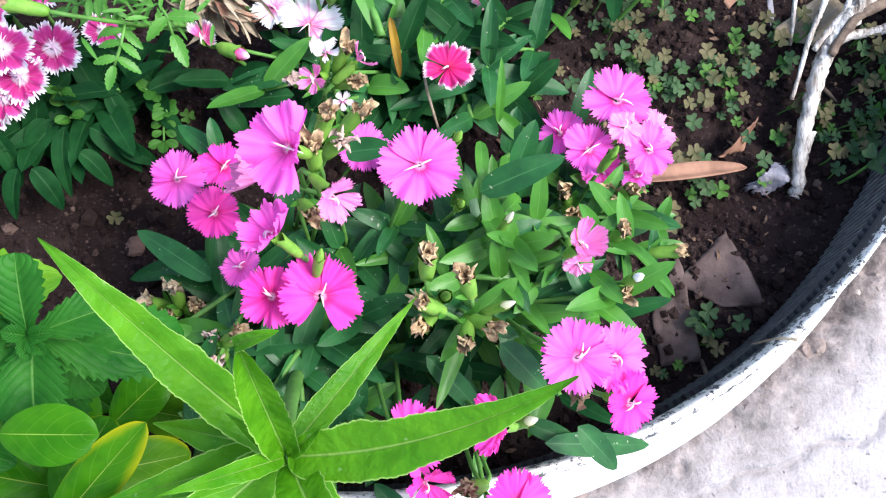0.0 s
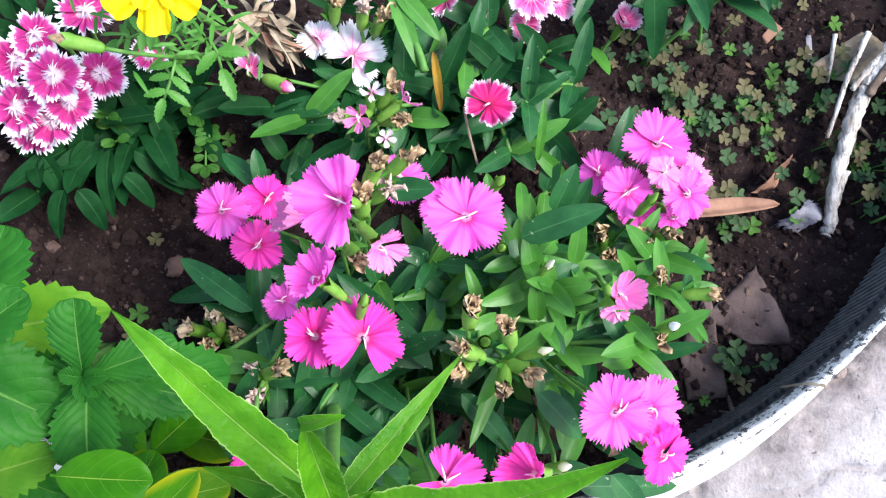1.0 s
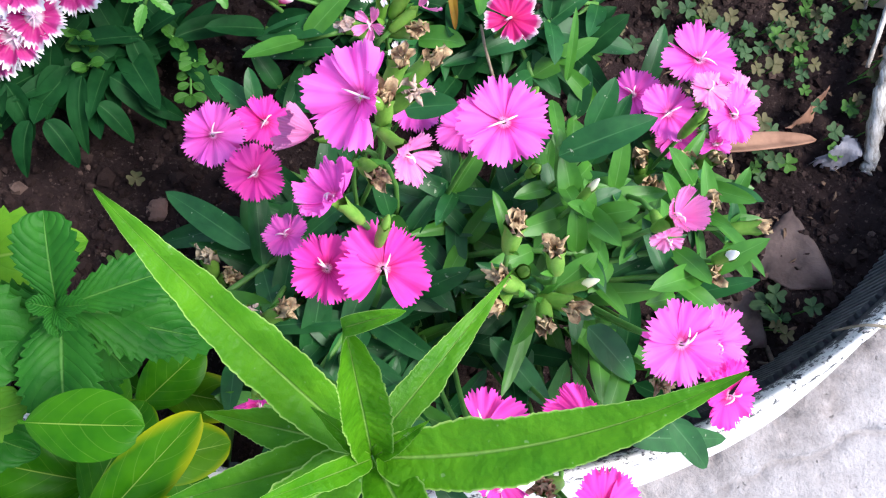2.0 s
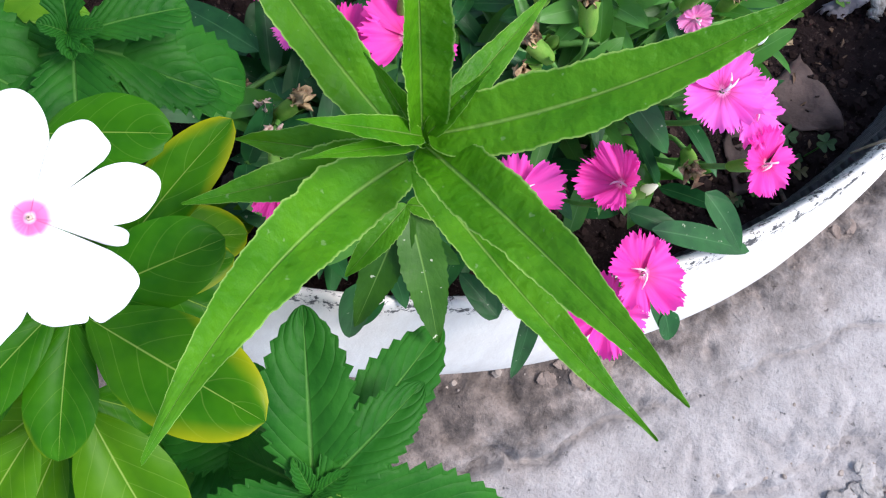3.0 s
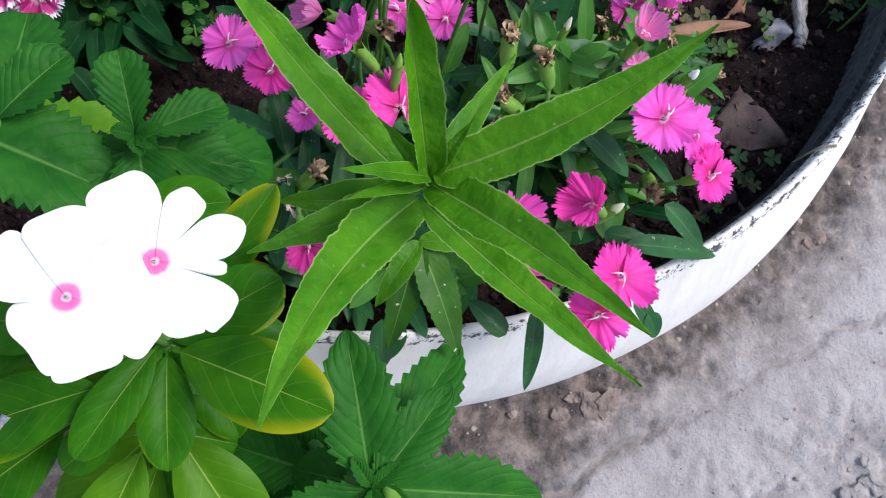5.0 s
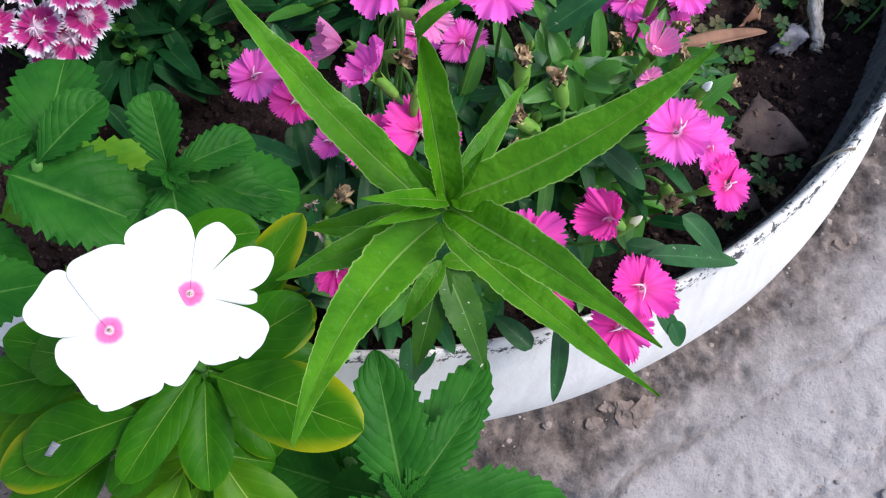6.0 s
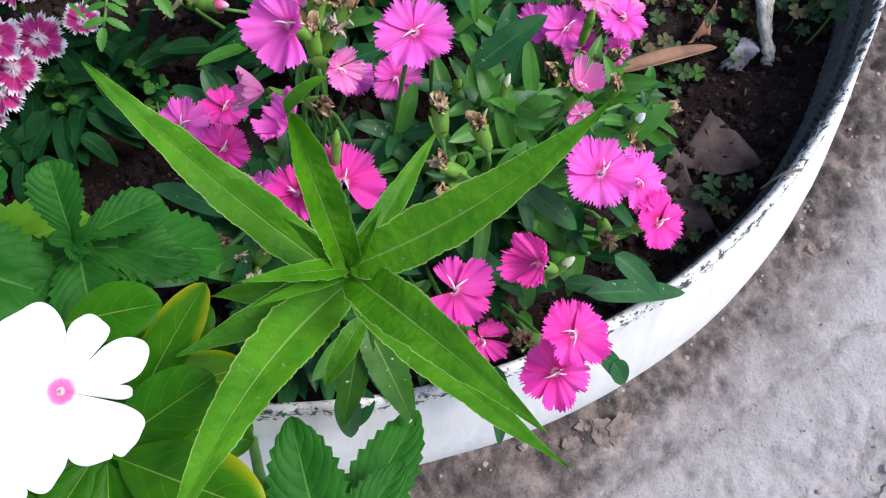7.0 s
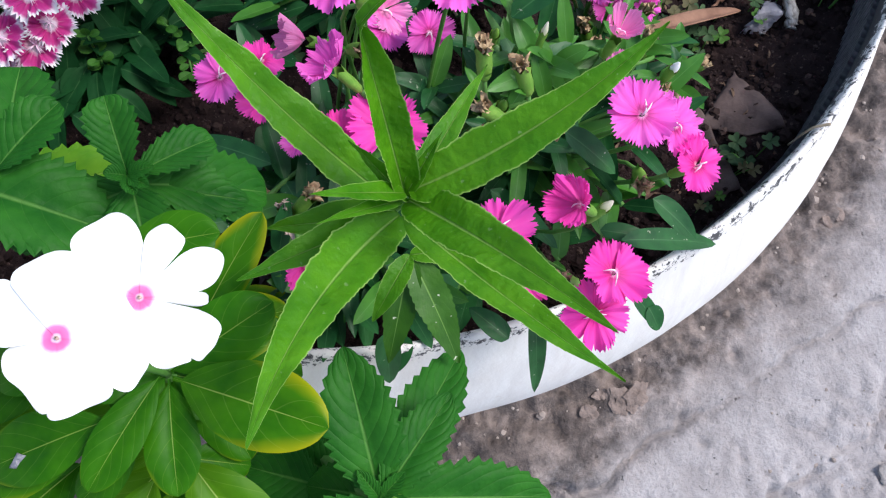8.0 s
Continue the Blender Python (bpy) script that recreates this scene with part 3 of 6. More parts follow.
def add_shoot(parent, foot, top, pairs, length, width, rng, mat=None, bright=0.25, lift=0.25, from_q=0.25):
    """A leafy stem with crossed pairs of lance leaves."""
    mat = mat or M_DIAN
    foot, top = V(foot), V(top)
    pts = bezier(foot, V(((foot.x * 0.6 + top.x * 0.4), (foot.y * 0.6 + top.y * 0.4), top.z)), top, 9)
    add_stem(parent, pts, 0.0011)
    turn = rng.uniform(0, 3.14)
    for i in range(pairs):
        q = from_q + (1 - from_q) * i / max(1, pairs - 1)
        p = pts[min(8, int(round(q * 8)))]
        turn += 1.45 + rng.uniform(-0.3, 0.3)
        for s in (0, math.pi):
            a = turn + s + rng.uniform(-0.25, 0.25)
            L = length * rng.uniform(0.7, 1.15) * (1.0 if q < 0.8 else 0.75)
            rise = lift * rng.uniform(0.4, 1.6) + (0.35 if q > 0.85 else 0.0)
            d = V((math.cos(a), math.sin(a), rise)).normalized()
            add_leaf(parent, p, p + d * L, width * rng.uniform(0.8, 1.15), M_DIAN_BRIGHT if rng.random() < bright + (0.25 if q > 0.85 and mat is M_DIAN else 0) else mat,
                     arch=rng.uniform(0.05, 0.2), a=0.42, b=0.72, n=10, m=5, fold=rng.uniform(0.15, 0.45), roll=rng.uniform(-25, 25), wave=0.02, seed=rng.random())


# ---- ground ----
def axis_steps(lo, hi, step, far):
    inner = list(np.arange(lo, hi, step))
    out, d, x = [], step, hi
    while x < far:
        out.append(x)
        d *= 1.35
        x += d
    left, d, x = [], step, lo
    while x > -far:
        d *= 1.35
        x -= d
        left.append(x)
    return left[::-1] + inner + out + [far]


CRACKS = ((0.3406, -0.2973, 0.345), (0.3412, -0.3768, 0.38))
STRIP = (0.0096, 0.2222, 0.5640)  # edge of the broken strip between planter and slab


def ground_height(x, y):
    r = math.hypot(x, y)
    z = 0.10 * (min(0.45, max(0.05, x)) - 0.24)
    p = V((x * 14, y * 14, 0.3))
    z += 0.0022 * noise.fractal(p, 0.9, 2.1, 4)
    w = math.hypot(x - STRIP[0], y - STRIP[1]) - STRIP[2] + 0.016 * noise.noise(V((x * 30, y * 30, 1.7))) + 0.006 * noise.noise(V((x * 90, y * 90, 1.7)))
    strip = 1 / (1 + math.exp(max(-40, min(40, w * 260))))
    z -= strip * (0.007 + 0.006 * max(0.0, noise.noise(V((x * 90, y * 90, 4.0)))))
    z += strip * (0.009 * noise.noise(V((x * 60, y * 60, 9.0))) + 0.006 * noise.noise(V((x * 150, y * 150, 9.0))))
    # two wandering cracks
    for k, (cx, cy, ang) in enumerate(CRACKS):
        d = -(x - cx) * math.sin(ang) + (y - cy) * math.cos(ang)
        d += 0.014 * noise.noise(V((x * 25, y * 25, 20 + k))) + 0.006 * noise.noise(V((x * 90, y * 90, 30 + k)))
        open_here = 0.2 + 0.8 * max(0.0, noise.noise(V((x * 14, y * 14, 50 + k))) + 0.45)
        z -= 0.012 * math.exp(-((d / 0.0030) ** 2)) * open_here
        z += 0.0028 * math.tanh(d / 0.004) * math.exp(-abs(d) / 0.05) * open_here
    # broken, stony patch
    q = math.hypot((x - 0.36) / 0.10, (y + 0.40) / 0.05)
    if q < 1.6:
        z += 0.006 * min(1.0, 1.6 - q) * (abs(noise.noise(V((x * 60, y * 60, 2.0)))) * 2 - 0.6) + 0.002 * min(1.0, 1.6 - q) * noise.noise(V((x * 180, y * 180, 2.0)))
    # shallow pits
    t = noise.noise(V((x * 70, y * 70, 7.0)))
    z -= 0.0025 * max(0.0, t - 0.45) / 0.2
    return z


def build_ground():
    xs, ys = axis_steps(-0.34, 0.52, 0.0026, 400.0), axis_steps(-0.50, 0.0, 0.0026, 400.0)
    verts = []
    for y in ys:
        for x in xs:
            near = -0.5 < x < 0.7 and -0.7 < y < 0.3
            verts.append((x, y, ground_height(x, y) if near else -0.01))
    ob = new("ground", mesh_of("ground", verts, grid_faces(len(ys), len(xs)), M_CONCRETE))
    tagged(ob, "rough worn grey concrete ground with cracks and grit", "ground", kind="structure")


build_ground()


def build_pebbles():
    rng = random.Random(5)
    verts, faces = [], []
    for i in range(300):
        if i < 220:
            a = radians(rng.uniform(-95, -25))
            r = rng.uniform(0.86, 1.0) * STRIP[2]
            x, y = STRIP[0] + r * math.cos(a), STRIP[1] + r * math.sin(a)
        else:
            x, y = rng.gauss(0.37, 0.05), rng.gauss(-0.40, 0.025)
        s = rng.choice((0.0008, 0.001, 0.0012, 0.0015, 0.002, 0.003)) * rng.uniform(0.7, 1.3)
        z = ground_height(x, y) - s * 0.1
        k = len(verts)
        n = 6
        for q, rad in ((-0.5, 0.7), (0.1, 1.0), (0.6, 0.6)):
            for j in range(n):
                w = 6.2832 * j / n + q
                e = rad * s * rng.uniform(0.7, 1.25)
                verts.append((x + e * math.cos(w), y + e * math.sin(w), z + q * s))
        for row in range(2):
            for j in range(n):
                m = (j + 1) % n
                faces.append((k + row * n + j, k + row * n + m, k + row * n + n + m, k + row * n + n + j))
        faces.append(tuple(k + 2 * n + j for j in range(n)))
    ob = new("gravel", mesh_of("gravel", verts, faces, plain_material("grit", (0.16, 0.125, 0.11), (0.48, 0.41, 0.37), 45, 0.9, 0.5), smooth=False))
    tagged(ob, "loose grit and crumbled mortar on the concrete", "gravel", kind="stuff")


build_pebbles()


# ---- tyre planter ----
PROFILE = [(0.00, 0.2980, 0.1200), (0.10, 0.3000, 0.1900), (0.18, 0.2970, 0.2200), (0.26, 0.2915, 0.2520), (0.31, 0.2884, 0.2665), (0.345, 0.2887, 0.2738), (0.385, 0.2903, 0.2762),
           (0.43, 0.2922, 0.2744), (0.46, 0.2942, 0.2680), (0.52, 0.3020, 0.2510), (0.60, 0.3130, 0.2280), (0.68, 0.3195, 0.2050), (0.75, 0.3215, 0.1850), (0.81, 0.3185, 0.1500),
           (0.88, 0.3050, 0.0950), (0.94, 0.2900, 0.0400), (1.0, 0.2780, -0.0200)]


def build_planter():
    planter = thing("tyre_planter", (0, 0, 0), "round tyre planter, black inside, flaking white paint outside", "planter")
    verts, uvs, seg = [], [], 260
    for v, r, z in PROFILE:
        for s in range(seg + 1):
            a = 6.2832 * s / seg
            w = 1 + 0.0016 * math.sin(3 * a + 1) + 0.001 * noise.noise(V((math.cos(a) * 9, math.sin(a) * 9, z * 30)))
            # the tyre is not quite round: flatter towards one side, and its shoulder falls away on another
            deg = (math.degrees(a) + 180) % 360 - 180
            slack = 0.0050 * max(0.0, min(1.0, (deg + 60) / 20)) * max(0.0, 1 - abs(v - 0.55) / 0.18) if deg < 90 else 0.0
            slack += 0.0045 * max(0.0, min(1.0, (-deg - 62) / 24)) * max(0.0, min(1.0, (v - 0.46) / 0.2))
            w -= slack / r
            verts.append((r * w * math.cos(a), r * w * math.sin(a), z + 0.0012 * noise.noise(V((math.cos(a) * 22, math.sin(a) * 22, 3.0)))))
            uvs.append((s / seg, v))
    part_of(planter, "wall", verts, grid_faces(len(PROFILE), seg + 1), M_TYRE, uvs)
    # slanting tread ribs on the inside, which was the outside of the tyre
    verts, faces = [], []
    for i in range(165):
        a0 = radians(-120 + 140 * i / 165)
        k = len(verts)
        for z, q in ((0.195, 0.0), (0.220, 0.4), (0.2570, 1.0)):
            r = (0.2996 if z < 0.2 else 0.2968 if z < 0.23 else 0.2903)
            for da, dr in ((0.0, 0.0008), (0.0025, -0.0028), (0.0075, -0.0028), (0.0100, 0.0008)):
                a = a0 + da + 0.050 * q
                verts.append(((r + dr) * math.cos(a), (r + dr) * math.sin(a), z))
        for row in range(2):
            for j in range(3):
                b = k + row * 4 + j
                faces.append((b, b + 1, b + 5, b + 4))
    tagged(part_of(planter, "tread_ribs", verts, faces, M_RUBBER, label="slanting black tread ribs", smooth=False), kind="stuff")


build_planter()


def soil_height(x, y):
    z = 0.202 + 0.008 * noise.fractal(V((x * 11, y * 11, 0.0)), 0.9, 2.0, 5)
    z += 0.0035 * noise.noise(V((x * 120, y * 120, 2.0)))
    bank = max(0.0, min(1.0, (math.hypot(x, y) - 0.225) / 0.07)) * max(0.0, min(1.0, (x - 0.10) / 0.08))
    return z + 0.017 * bank * bank * (3 - 2 * bank)


def build_soil():
    rings, seg, R = 95, 300, 0.2995
    verts = []
    for i in range(rings + 1):
        for j in range(seg):
            r, t = R * (i + 0.02) / (rings + 0.02), 6.2832 * j / seg
            x, y = r * math.cos(t), r * math.sin(t)
            verts.append((x, y, soil_height(x, y)))
    faces = grid_faces(rings + 1, seg, wrap=True)
    ob = new("soil", mesh_of("soil", verts, faces, M_SOIL))
    tagged(ob, "dark moist crumbly potting soil filling the planter", "soil", kind="stuff")
    rng = random.Random(11)
    verts, faces = [], []
    for i in range(9000):
        a, r = rng.uniform(3.1, 6.4), 0.293 * math.sqrt(rng.random())
        x, y = r * math.cos(a), r * math.sin(a)
        if y > 0.02:
            continue
        s = rng.choice((0.0006, 0.0007, 0.0009, 0.001, 0.0012, 0.0015, 0.002, 0.003)) * rng.uniform(0.7, 1.3)
        z = soil_height(x, y) + 0.2 * s
        k = len(verts)
        for q, rad in ((-0.5, 0.8), (0.2, 1.0), (0.7, 0.5)):
            for j in range(5):
                w = 6.2832 * j / 5 + q
                e = rad * s * rng.uniform(0.65, 1.3)
                verts.append((x + e * math.cos(w), y + e * math.sin(w), z + q * s))
        for row in range(2):
            for j in range(5):
                m = (j + 1) % 5
                faces.append((k + row * 5 + j, k + row * 5 + m, k + row * 5 + 5 + m, k + row * 5 + 5 + j))
        faces.append(tuple(k + 10 + j for j in range(5)))
    ob = new("soil_clods", mesh_of("soil_clods", verts, faces, M_CLOD, smooth=False))
    tagged(ob, "small dark soil clods lying on the bed", "soil", kind="stuff")


build_soil()


def ground_in_pot(x, y):
    return V((x, y, soil_height(x, y)))


# ---- tall bright green plant ----
def build_star_plant():
    C = V((-0.0206, -0.2665, 0.3825))
    foot = ground_in_pot(-0.018, -0.235)
    p = thing("seedling_plant", foot, "tall bright green seedling with long wavy toothed lance leaves", "plant")
    add_stem(p, bezier(foot, (-0.0229, -0.2506, 0.3079), C, 10), [0.0026] * 6 + [0.0022, 0.002, 0.0018, 0.0014])
    kw = dict(a=0.42, b=1.24, m=9, wave=0.05, fold=0.30, waves=3.1, rag=0.12, dome=0.07)

    def lf(tip, width, arch=0.10, drop=0.0, mat=M_STAR, **k):
        s = {**kw, **k}
        t = V(tip)
        d = (t - C).normalized()
        add_leaf(p, C + d * 0.001 - V((0, 0, drop)), t, width, mat, teeth=s.pop("teeth", 34), tooth=0.06, arch=arch, **s)

    lf((-0.0690, -0.2217, 0.4186), 0.0112, -0.10, 0.0093, seed=1, a=0.46, b=0.95, bend=-0.016)
    lf((0.0387, -0.2479, 0.4236), 0.0126, 0.05, -0.0040, seed=2, bend=0.065, a=0.42, b=1.18)
    lf((0.0070, -0.3131, 0.4315), 0.0120, 0.12, 0.000, seed=3, roll=-8, bend=0.005, a=0.44)
    lf((0.0190, -0.3216, 0.3964), 0.0110, 0.03, 0.0130, seed=4, roll=10, a=0.52, bend=0.020)
    lf((-0.0642, -0.3205, 0.4161), 0.0138, -0.03, 0.0125, seed=5, bend=0.072, b=1.15)
    lf((0.0123, -0.2260, 0.3661), 0.0078, 0.08, 0.010, seed=6)
    lf((-0.0448, -0.2718, 0.4130), 0.0050, 0.05, -0.004, seed=7, teeth=14)
    lf((-0.0648, -0.2781, 0.3715), 0.0110, 0.08, 0.014, seed=8)
    lf((-0.0569, -0.2600, 0.3520), 0.0118, 0.10, 0.018, seed=9)
    # upright leaf with a broken, curled tip
    lf((-0.0296, -0.2420, 0.4280), 0.0086, 0.02, -0.001, seed=10, a=0.42, b=0.55, curl=0.5)
    add_leaf(p, (-0.0298, -0.2428, 0.4275), (-0.0212, -0.2404, 0.4362), 0.0030, M_STAR, a=0.22, b=0.75, n=12, m=5, arch=0.35, fold=0.7)
    lf((-0.0120, -0.2580, 0.4020), 0.0040, 0.04, -0.003, seed=12, teeth=10)
    lf((-0.0335, -0.2560, 0.4000), 0.0046, 0.06, 0.000, seed=13, teeth=10)
    lf((-0.0440, -0.2755, 0.4030), 0.0036, 0.06, 0.001, seed=14, teeth=10)
    # low side shoot with pale spotted leaves
    B = V((-0.0160, -0.2708, 0.3377))
    for k, (tip, w, m) in enumerate((((-0.0052, -0.3039, 0.3215), 0.0112, M_STAR_SPOT), ((0.0036, -0.2734, 0.3379), 0.0065, M_STAR), ((-0.0303, -0.2881, 0.3325), 0.0070, M_STAR), ((-0.0266, -0.2999, 0.3194), 0.0100, M_STAR_SPOT))):
        add_leaf(p, B, tip, w, m, a=0.55, b=0.9, teeth=16, tooth=0.10, m=7, wave=0.03, fold=0.22, rag=0.08, arch=0.15, seed=30 + k)


build_star_plant()


# ---- white periwinkle ----
def build_periwinkle():
    foot = ground_in_pot(-0.088, -0.245)
    p = thing("periwinkle_plant", foot, "periwinkle with two white pink-eyed flowers and glossy yellow-edged leaves", "plant")
    S = V((-0.0859, -0.2964, 0.3590))
    add_stem(p, bezier(foot, (-0.0919, -0.2829, 0.2971), S, 9), 0.0024)

    def lf(base, tip, w, mat=M_PERI, arch=0.10, fold=0.16, a=0.80, b=0.62, seed=0, **k):
        add_leaf(p, base, tip, w * 0.88, mat, a=a, b=b, n=34, m=9, arch=arch, fold=fold, stalk=0.06, wave=0.012, seed=seed, dome=0.13, **k)

    lf((-0.0841, -0.2982, 0.3630), (-0.0483, -0.3184, 0.3791), 0.0225, M_PERI_TIP, seed=1, arch=0.08)
    lf((-0.0855, -0.2979, 0.3610), (-0.0871, -0.3268, 0.3588), 0.0150, seed=2, arch=0.12)
    lf((-0.0871, -0.3169, 0.3389), (-0.0685, -0.3523, 0.3287), 0.0240, M_PERI_YEL, seed=3, arch=0.10)
    lf((-0.0868, -0.2965, 0.3630), (-0.1070, -0.3215, 0.3627), 0.0135, seed=4, arch=0.12)
    lf((-0.0945, -0.3199, 0.3428), (-0.1115, -0.3500, 0.3364), 0.0190, M_PERI_YEL, seed=5)
    lf((-0.0924, -0.3229, 0.3288), (-0.1086, -0.3602, 0.3124), 0.0180, M_PERI_YEL, seed=6)
    lf((-0.0842, -0.2920, 0.3471), (-0.0562, -0.2594, 0.3655), 0.0145, M_PERI_TIP, seed=7, arch=0.14)
    lf(S, (-0.0569, -0.2837, 0.3660), 0.0190, seed=21, arch=0.10)
    lf(S, (-0.0697, -0.3022, 0.3520), 0.0160, seed=22, arch=0.10)
    lf(S, (-0.1008, -0.3014, 0.3600), 0.0180, seed=23, arch=0.10)
    lf(S, (-0.1091, -0.2906, 0.3620), 0.0190, seed=24, arch=0.08)
    lf((-0.0852, -0.2931, 0.3371), (-0.0562, -0.2842, 0.3373), 0.0140, M_PERI_TIP, seed=8)
    lf((-0.0997, -0.3051, 0.3619), (-0.1327, -0.3109, 0.3516), 0.0190, seed=9)
    lf((-0.1065, -0.2931, 0.3669), (-0.1277, -0.2852, 0.3568), 0.0170, seed=10)
    lf((-0.0953, -0.2624, 0.3572), (-0.0678, -0.2625, 0.3634), 0.0170, seed=11)
    lf((-0.0906, -0.3162, 0.3218), (-0.0729, -0.3221, 0.3119), 0.0150, seed=12)
    lf(S, (-0.1364, -0.2805, 0.3520), 0.0195, seed=31, arch=0.08)
    lf((-0.1129, -0.2909, 0.3500), (-0.1440, -0.2920, 0.3450), 0.0190, seed=32, arch=0.08)
    lf((-0.1183, -0.2964, 0.3350), (-0.1450, -0.3169, 0.3280), 0.0230, M_PERI_YEL, seed=33)
    lf((-0.1264, -0.2846, 0.3250), (-0.1601, -0.3020, 0.3180), 0.0230, seed=34)
    lf((-0.1022, -0.3042, 0.3560), (-0.1406, -0.3155, 0.3450), 0.0190, M_PERI_TIP, seed=35, arch=0.06)
    lf((-0.0971, -0.3110, 0.3470), (-0.1151, -0.3232, 0.3400), 0.0130, seed=36)
    lf((-0.1200, -0.2950, 0.3300), (-0.1520, -0.3090, 0.3230), 0.0220, M_PERI_YEL, seed=37)
    lf((-0.1150, -0.3120, 0.3300), (-0.1466, -0.3300, 0.3200), 0.0220, seed=38)
    # lower whorls in the shade
    for k, (a, b, w) in enumerate((((-0.0964, -0.3145, 0.3180), (-0.1150, -0.3039, 0.3120), 0.020), ((-0.0972, -0.3157, 0.3140), (-0.0781, -0.3338, 0.3000), 0.020), ((-0.0975, -0.3185, 0.3120), (-0.1024, -0.3563, 0.2960), 0.022), ((-0.0966, -0.3156, 0.3100), (-0.1250, -0.3374, 0.3000), 0.021),
                                   ((-0.0960, -0.3212, 0.3050), (-0.0609, -0.3574, 0.2850), 0.022), ((-0.0945, -0.3005, 0.3300), (-0.0724, -0.2982, 0.3200), 0.018), ((-0.0996, -0.2998, 0.3350), (-0.1196, -0.3055, 0.3300), 0.020), ((-0.1022, -0.3298, 0.3000), (-0.0867, -0.3740, 0.2850), 0.022), ((-0.1036, -0.3327, 0.3000), (-0.1310, -0.3676, 0.2850), 0.022))):
        lf(a, b, w, M_PERI if k % 3 else M_PERI_YEL, seed=50 + k)
    for k in range(14):
        a, q = k * 2.4, 0.25 + 0.05 * k
        b0 = V(foot).lerp(S, min(0.8, q)) + V((0.0, 0.0, 0.004))
        lf(b0, b0 + V((0.034 * math.cos(a), 0.034 * math.sin(a) - 0.006, 0.004 - 0.01 * (k % 3))), 0.019, M_PERI if k % 4 else M_PERI_YEL, seed=80 + k)
    rng = random.Random(77)

    def bloom(c, foot2, petals, drop):
        """petals: bearings of the near side, the tip and the far side in degrees, and how far out each lies in millimetres."""
        c = V(c)
        ex, ey, n = V((1, 0, 0)), V((0, 1, 0)), V((0, 0, 1))
        v, f = calyx_mesh(c - n * 0.0055, n, 0.0165, 0.0014)
        head = part_of(p, "flower", v, f, M_STEM)
        for i, (a0, a1, a2, r0, r1, r2) in enumerate(petals):
            while a1 > a0:
                a1 -= 360
            while a2 > a1:
                a2 -= 360
            na, nr, verts, uvs = 33, 14, [], []
            ph = rng.uniform(0, 6.28)
            for k in range(nr):
                q = k / (nr - 1)
                for j in range(na):
                    s = 2 * j / (na - 1) - 1
                    mid = (a1 - a0) / (a2 - a0)
                    u = j / (na - 1)
                    th = a0 + (a2 - a0) * u
                    # a smooth curve through the three reaches, rounded off at both shoulders
                    w0, w2 = max(0.0, 1 - u / mid), max(0.0, (u - mid) / (1 - mid))
                    out = r1 + (r0 - r1) * w0 * w0 + (r2 - r1) * w2 * w2
                    out *= 1 - 0.13 * abs(s) ** 9 + 0.012 * math.sin(6 * s + ph)
                    th += (a2 - a0) * 0.5 * s * 0.10 * (1 - q)
                    z = 0.00015 * (i % 3) - drop * 0.001 * q * q + 0.0006 * q * q * math.sin(4 * s + ph) - 0.0006 * q * s
                    rr = 0.001 * out * q
                    verts.append(c + ex * (rr * math.cos(radians(th))) + ey * (rr * math.sin(radians(th))) + n * z)
                    uvs.append((u, rr / 0.0195))
            part_of(head, "petal", verts, grid_faces(nr, na), M_WHITE, uvs)
        v, f = tube_mesh([c - n * 0.0006, c + n * 0.0007, c + n * 0.0009], [0.0005, 0.0004, 0.0003], 14)
        part_of(head, "throat", v, f, M_DRY_PALE, label="pale ring round the throat of the flower")
        v, f = tube_mesh([c + n * 0.0008, c + n * 0.0010], [0.0002, 0.00012], 8)
        part_of(head, "stigma", v, f, M_TWIG_DARK)
        add_stem(p, bezier(foot2, foot2 + n * 0.01, c - n * 0.022, 6), 0.0010)

    bloom((-0.0810, -0.2872, 0.4105), S + V((0.004, 0.004, 0)), ((138, 105, 81, 17.4, 19.0, 13.3), (80, 60, 44, 13.1, 15.8, 14.4), (40, 20, -3, 12.8, 18.0, 12.1), (-4, -11, -19, 12.3, 13.4, 12.0), (-22, -34, -59, 13.4, 17.7, 18.2), (-58, -75, -93, 17.9, 15.6, 11.5), (-90, -140, -230, 11.0, 9.0, 14.0)), 0.3)
    bloom((-0.0957, -0.2937, 0.4160), S, ((181, 153, 120, 10.6, 16.8, 16.5), (122, 82, 52, 15.5, 16.9, 19.0), (54, 24, -12, 15.6, 14.4, 17.5), (-11, -26, -51, 19.3, 17.6, 16.5), (-49, -76, -104, 15.9, 14.6, 16.2), (-100, -142, -180, 15.6, 11.0, 10.3)), 0.5)


build_periwinkle()


# ---- toothed-leaf plants with pale yellow buds ----
def toothed(p, base, tip, w, seed, mat=None, arch=0.10, fold=0.25, a=0.72, b=0.82, teeth=13, roll=0.0):
    add_leaf(p, base, tip, w, mat or M_TURN, a=a, b=b, teeth=teeth, tooth=0.30, m=11, rag=0.06, arch=arch, fold=fold, wave=0.015, seed=seed, stalk=0.04, roll=roll, dome=0.10)


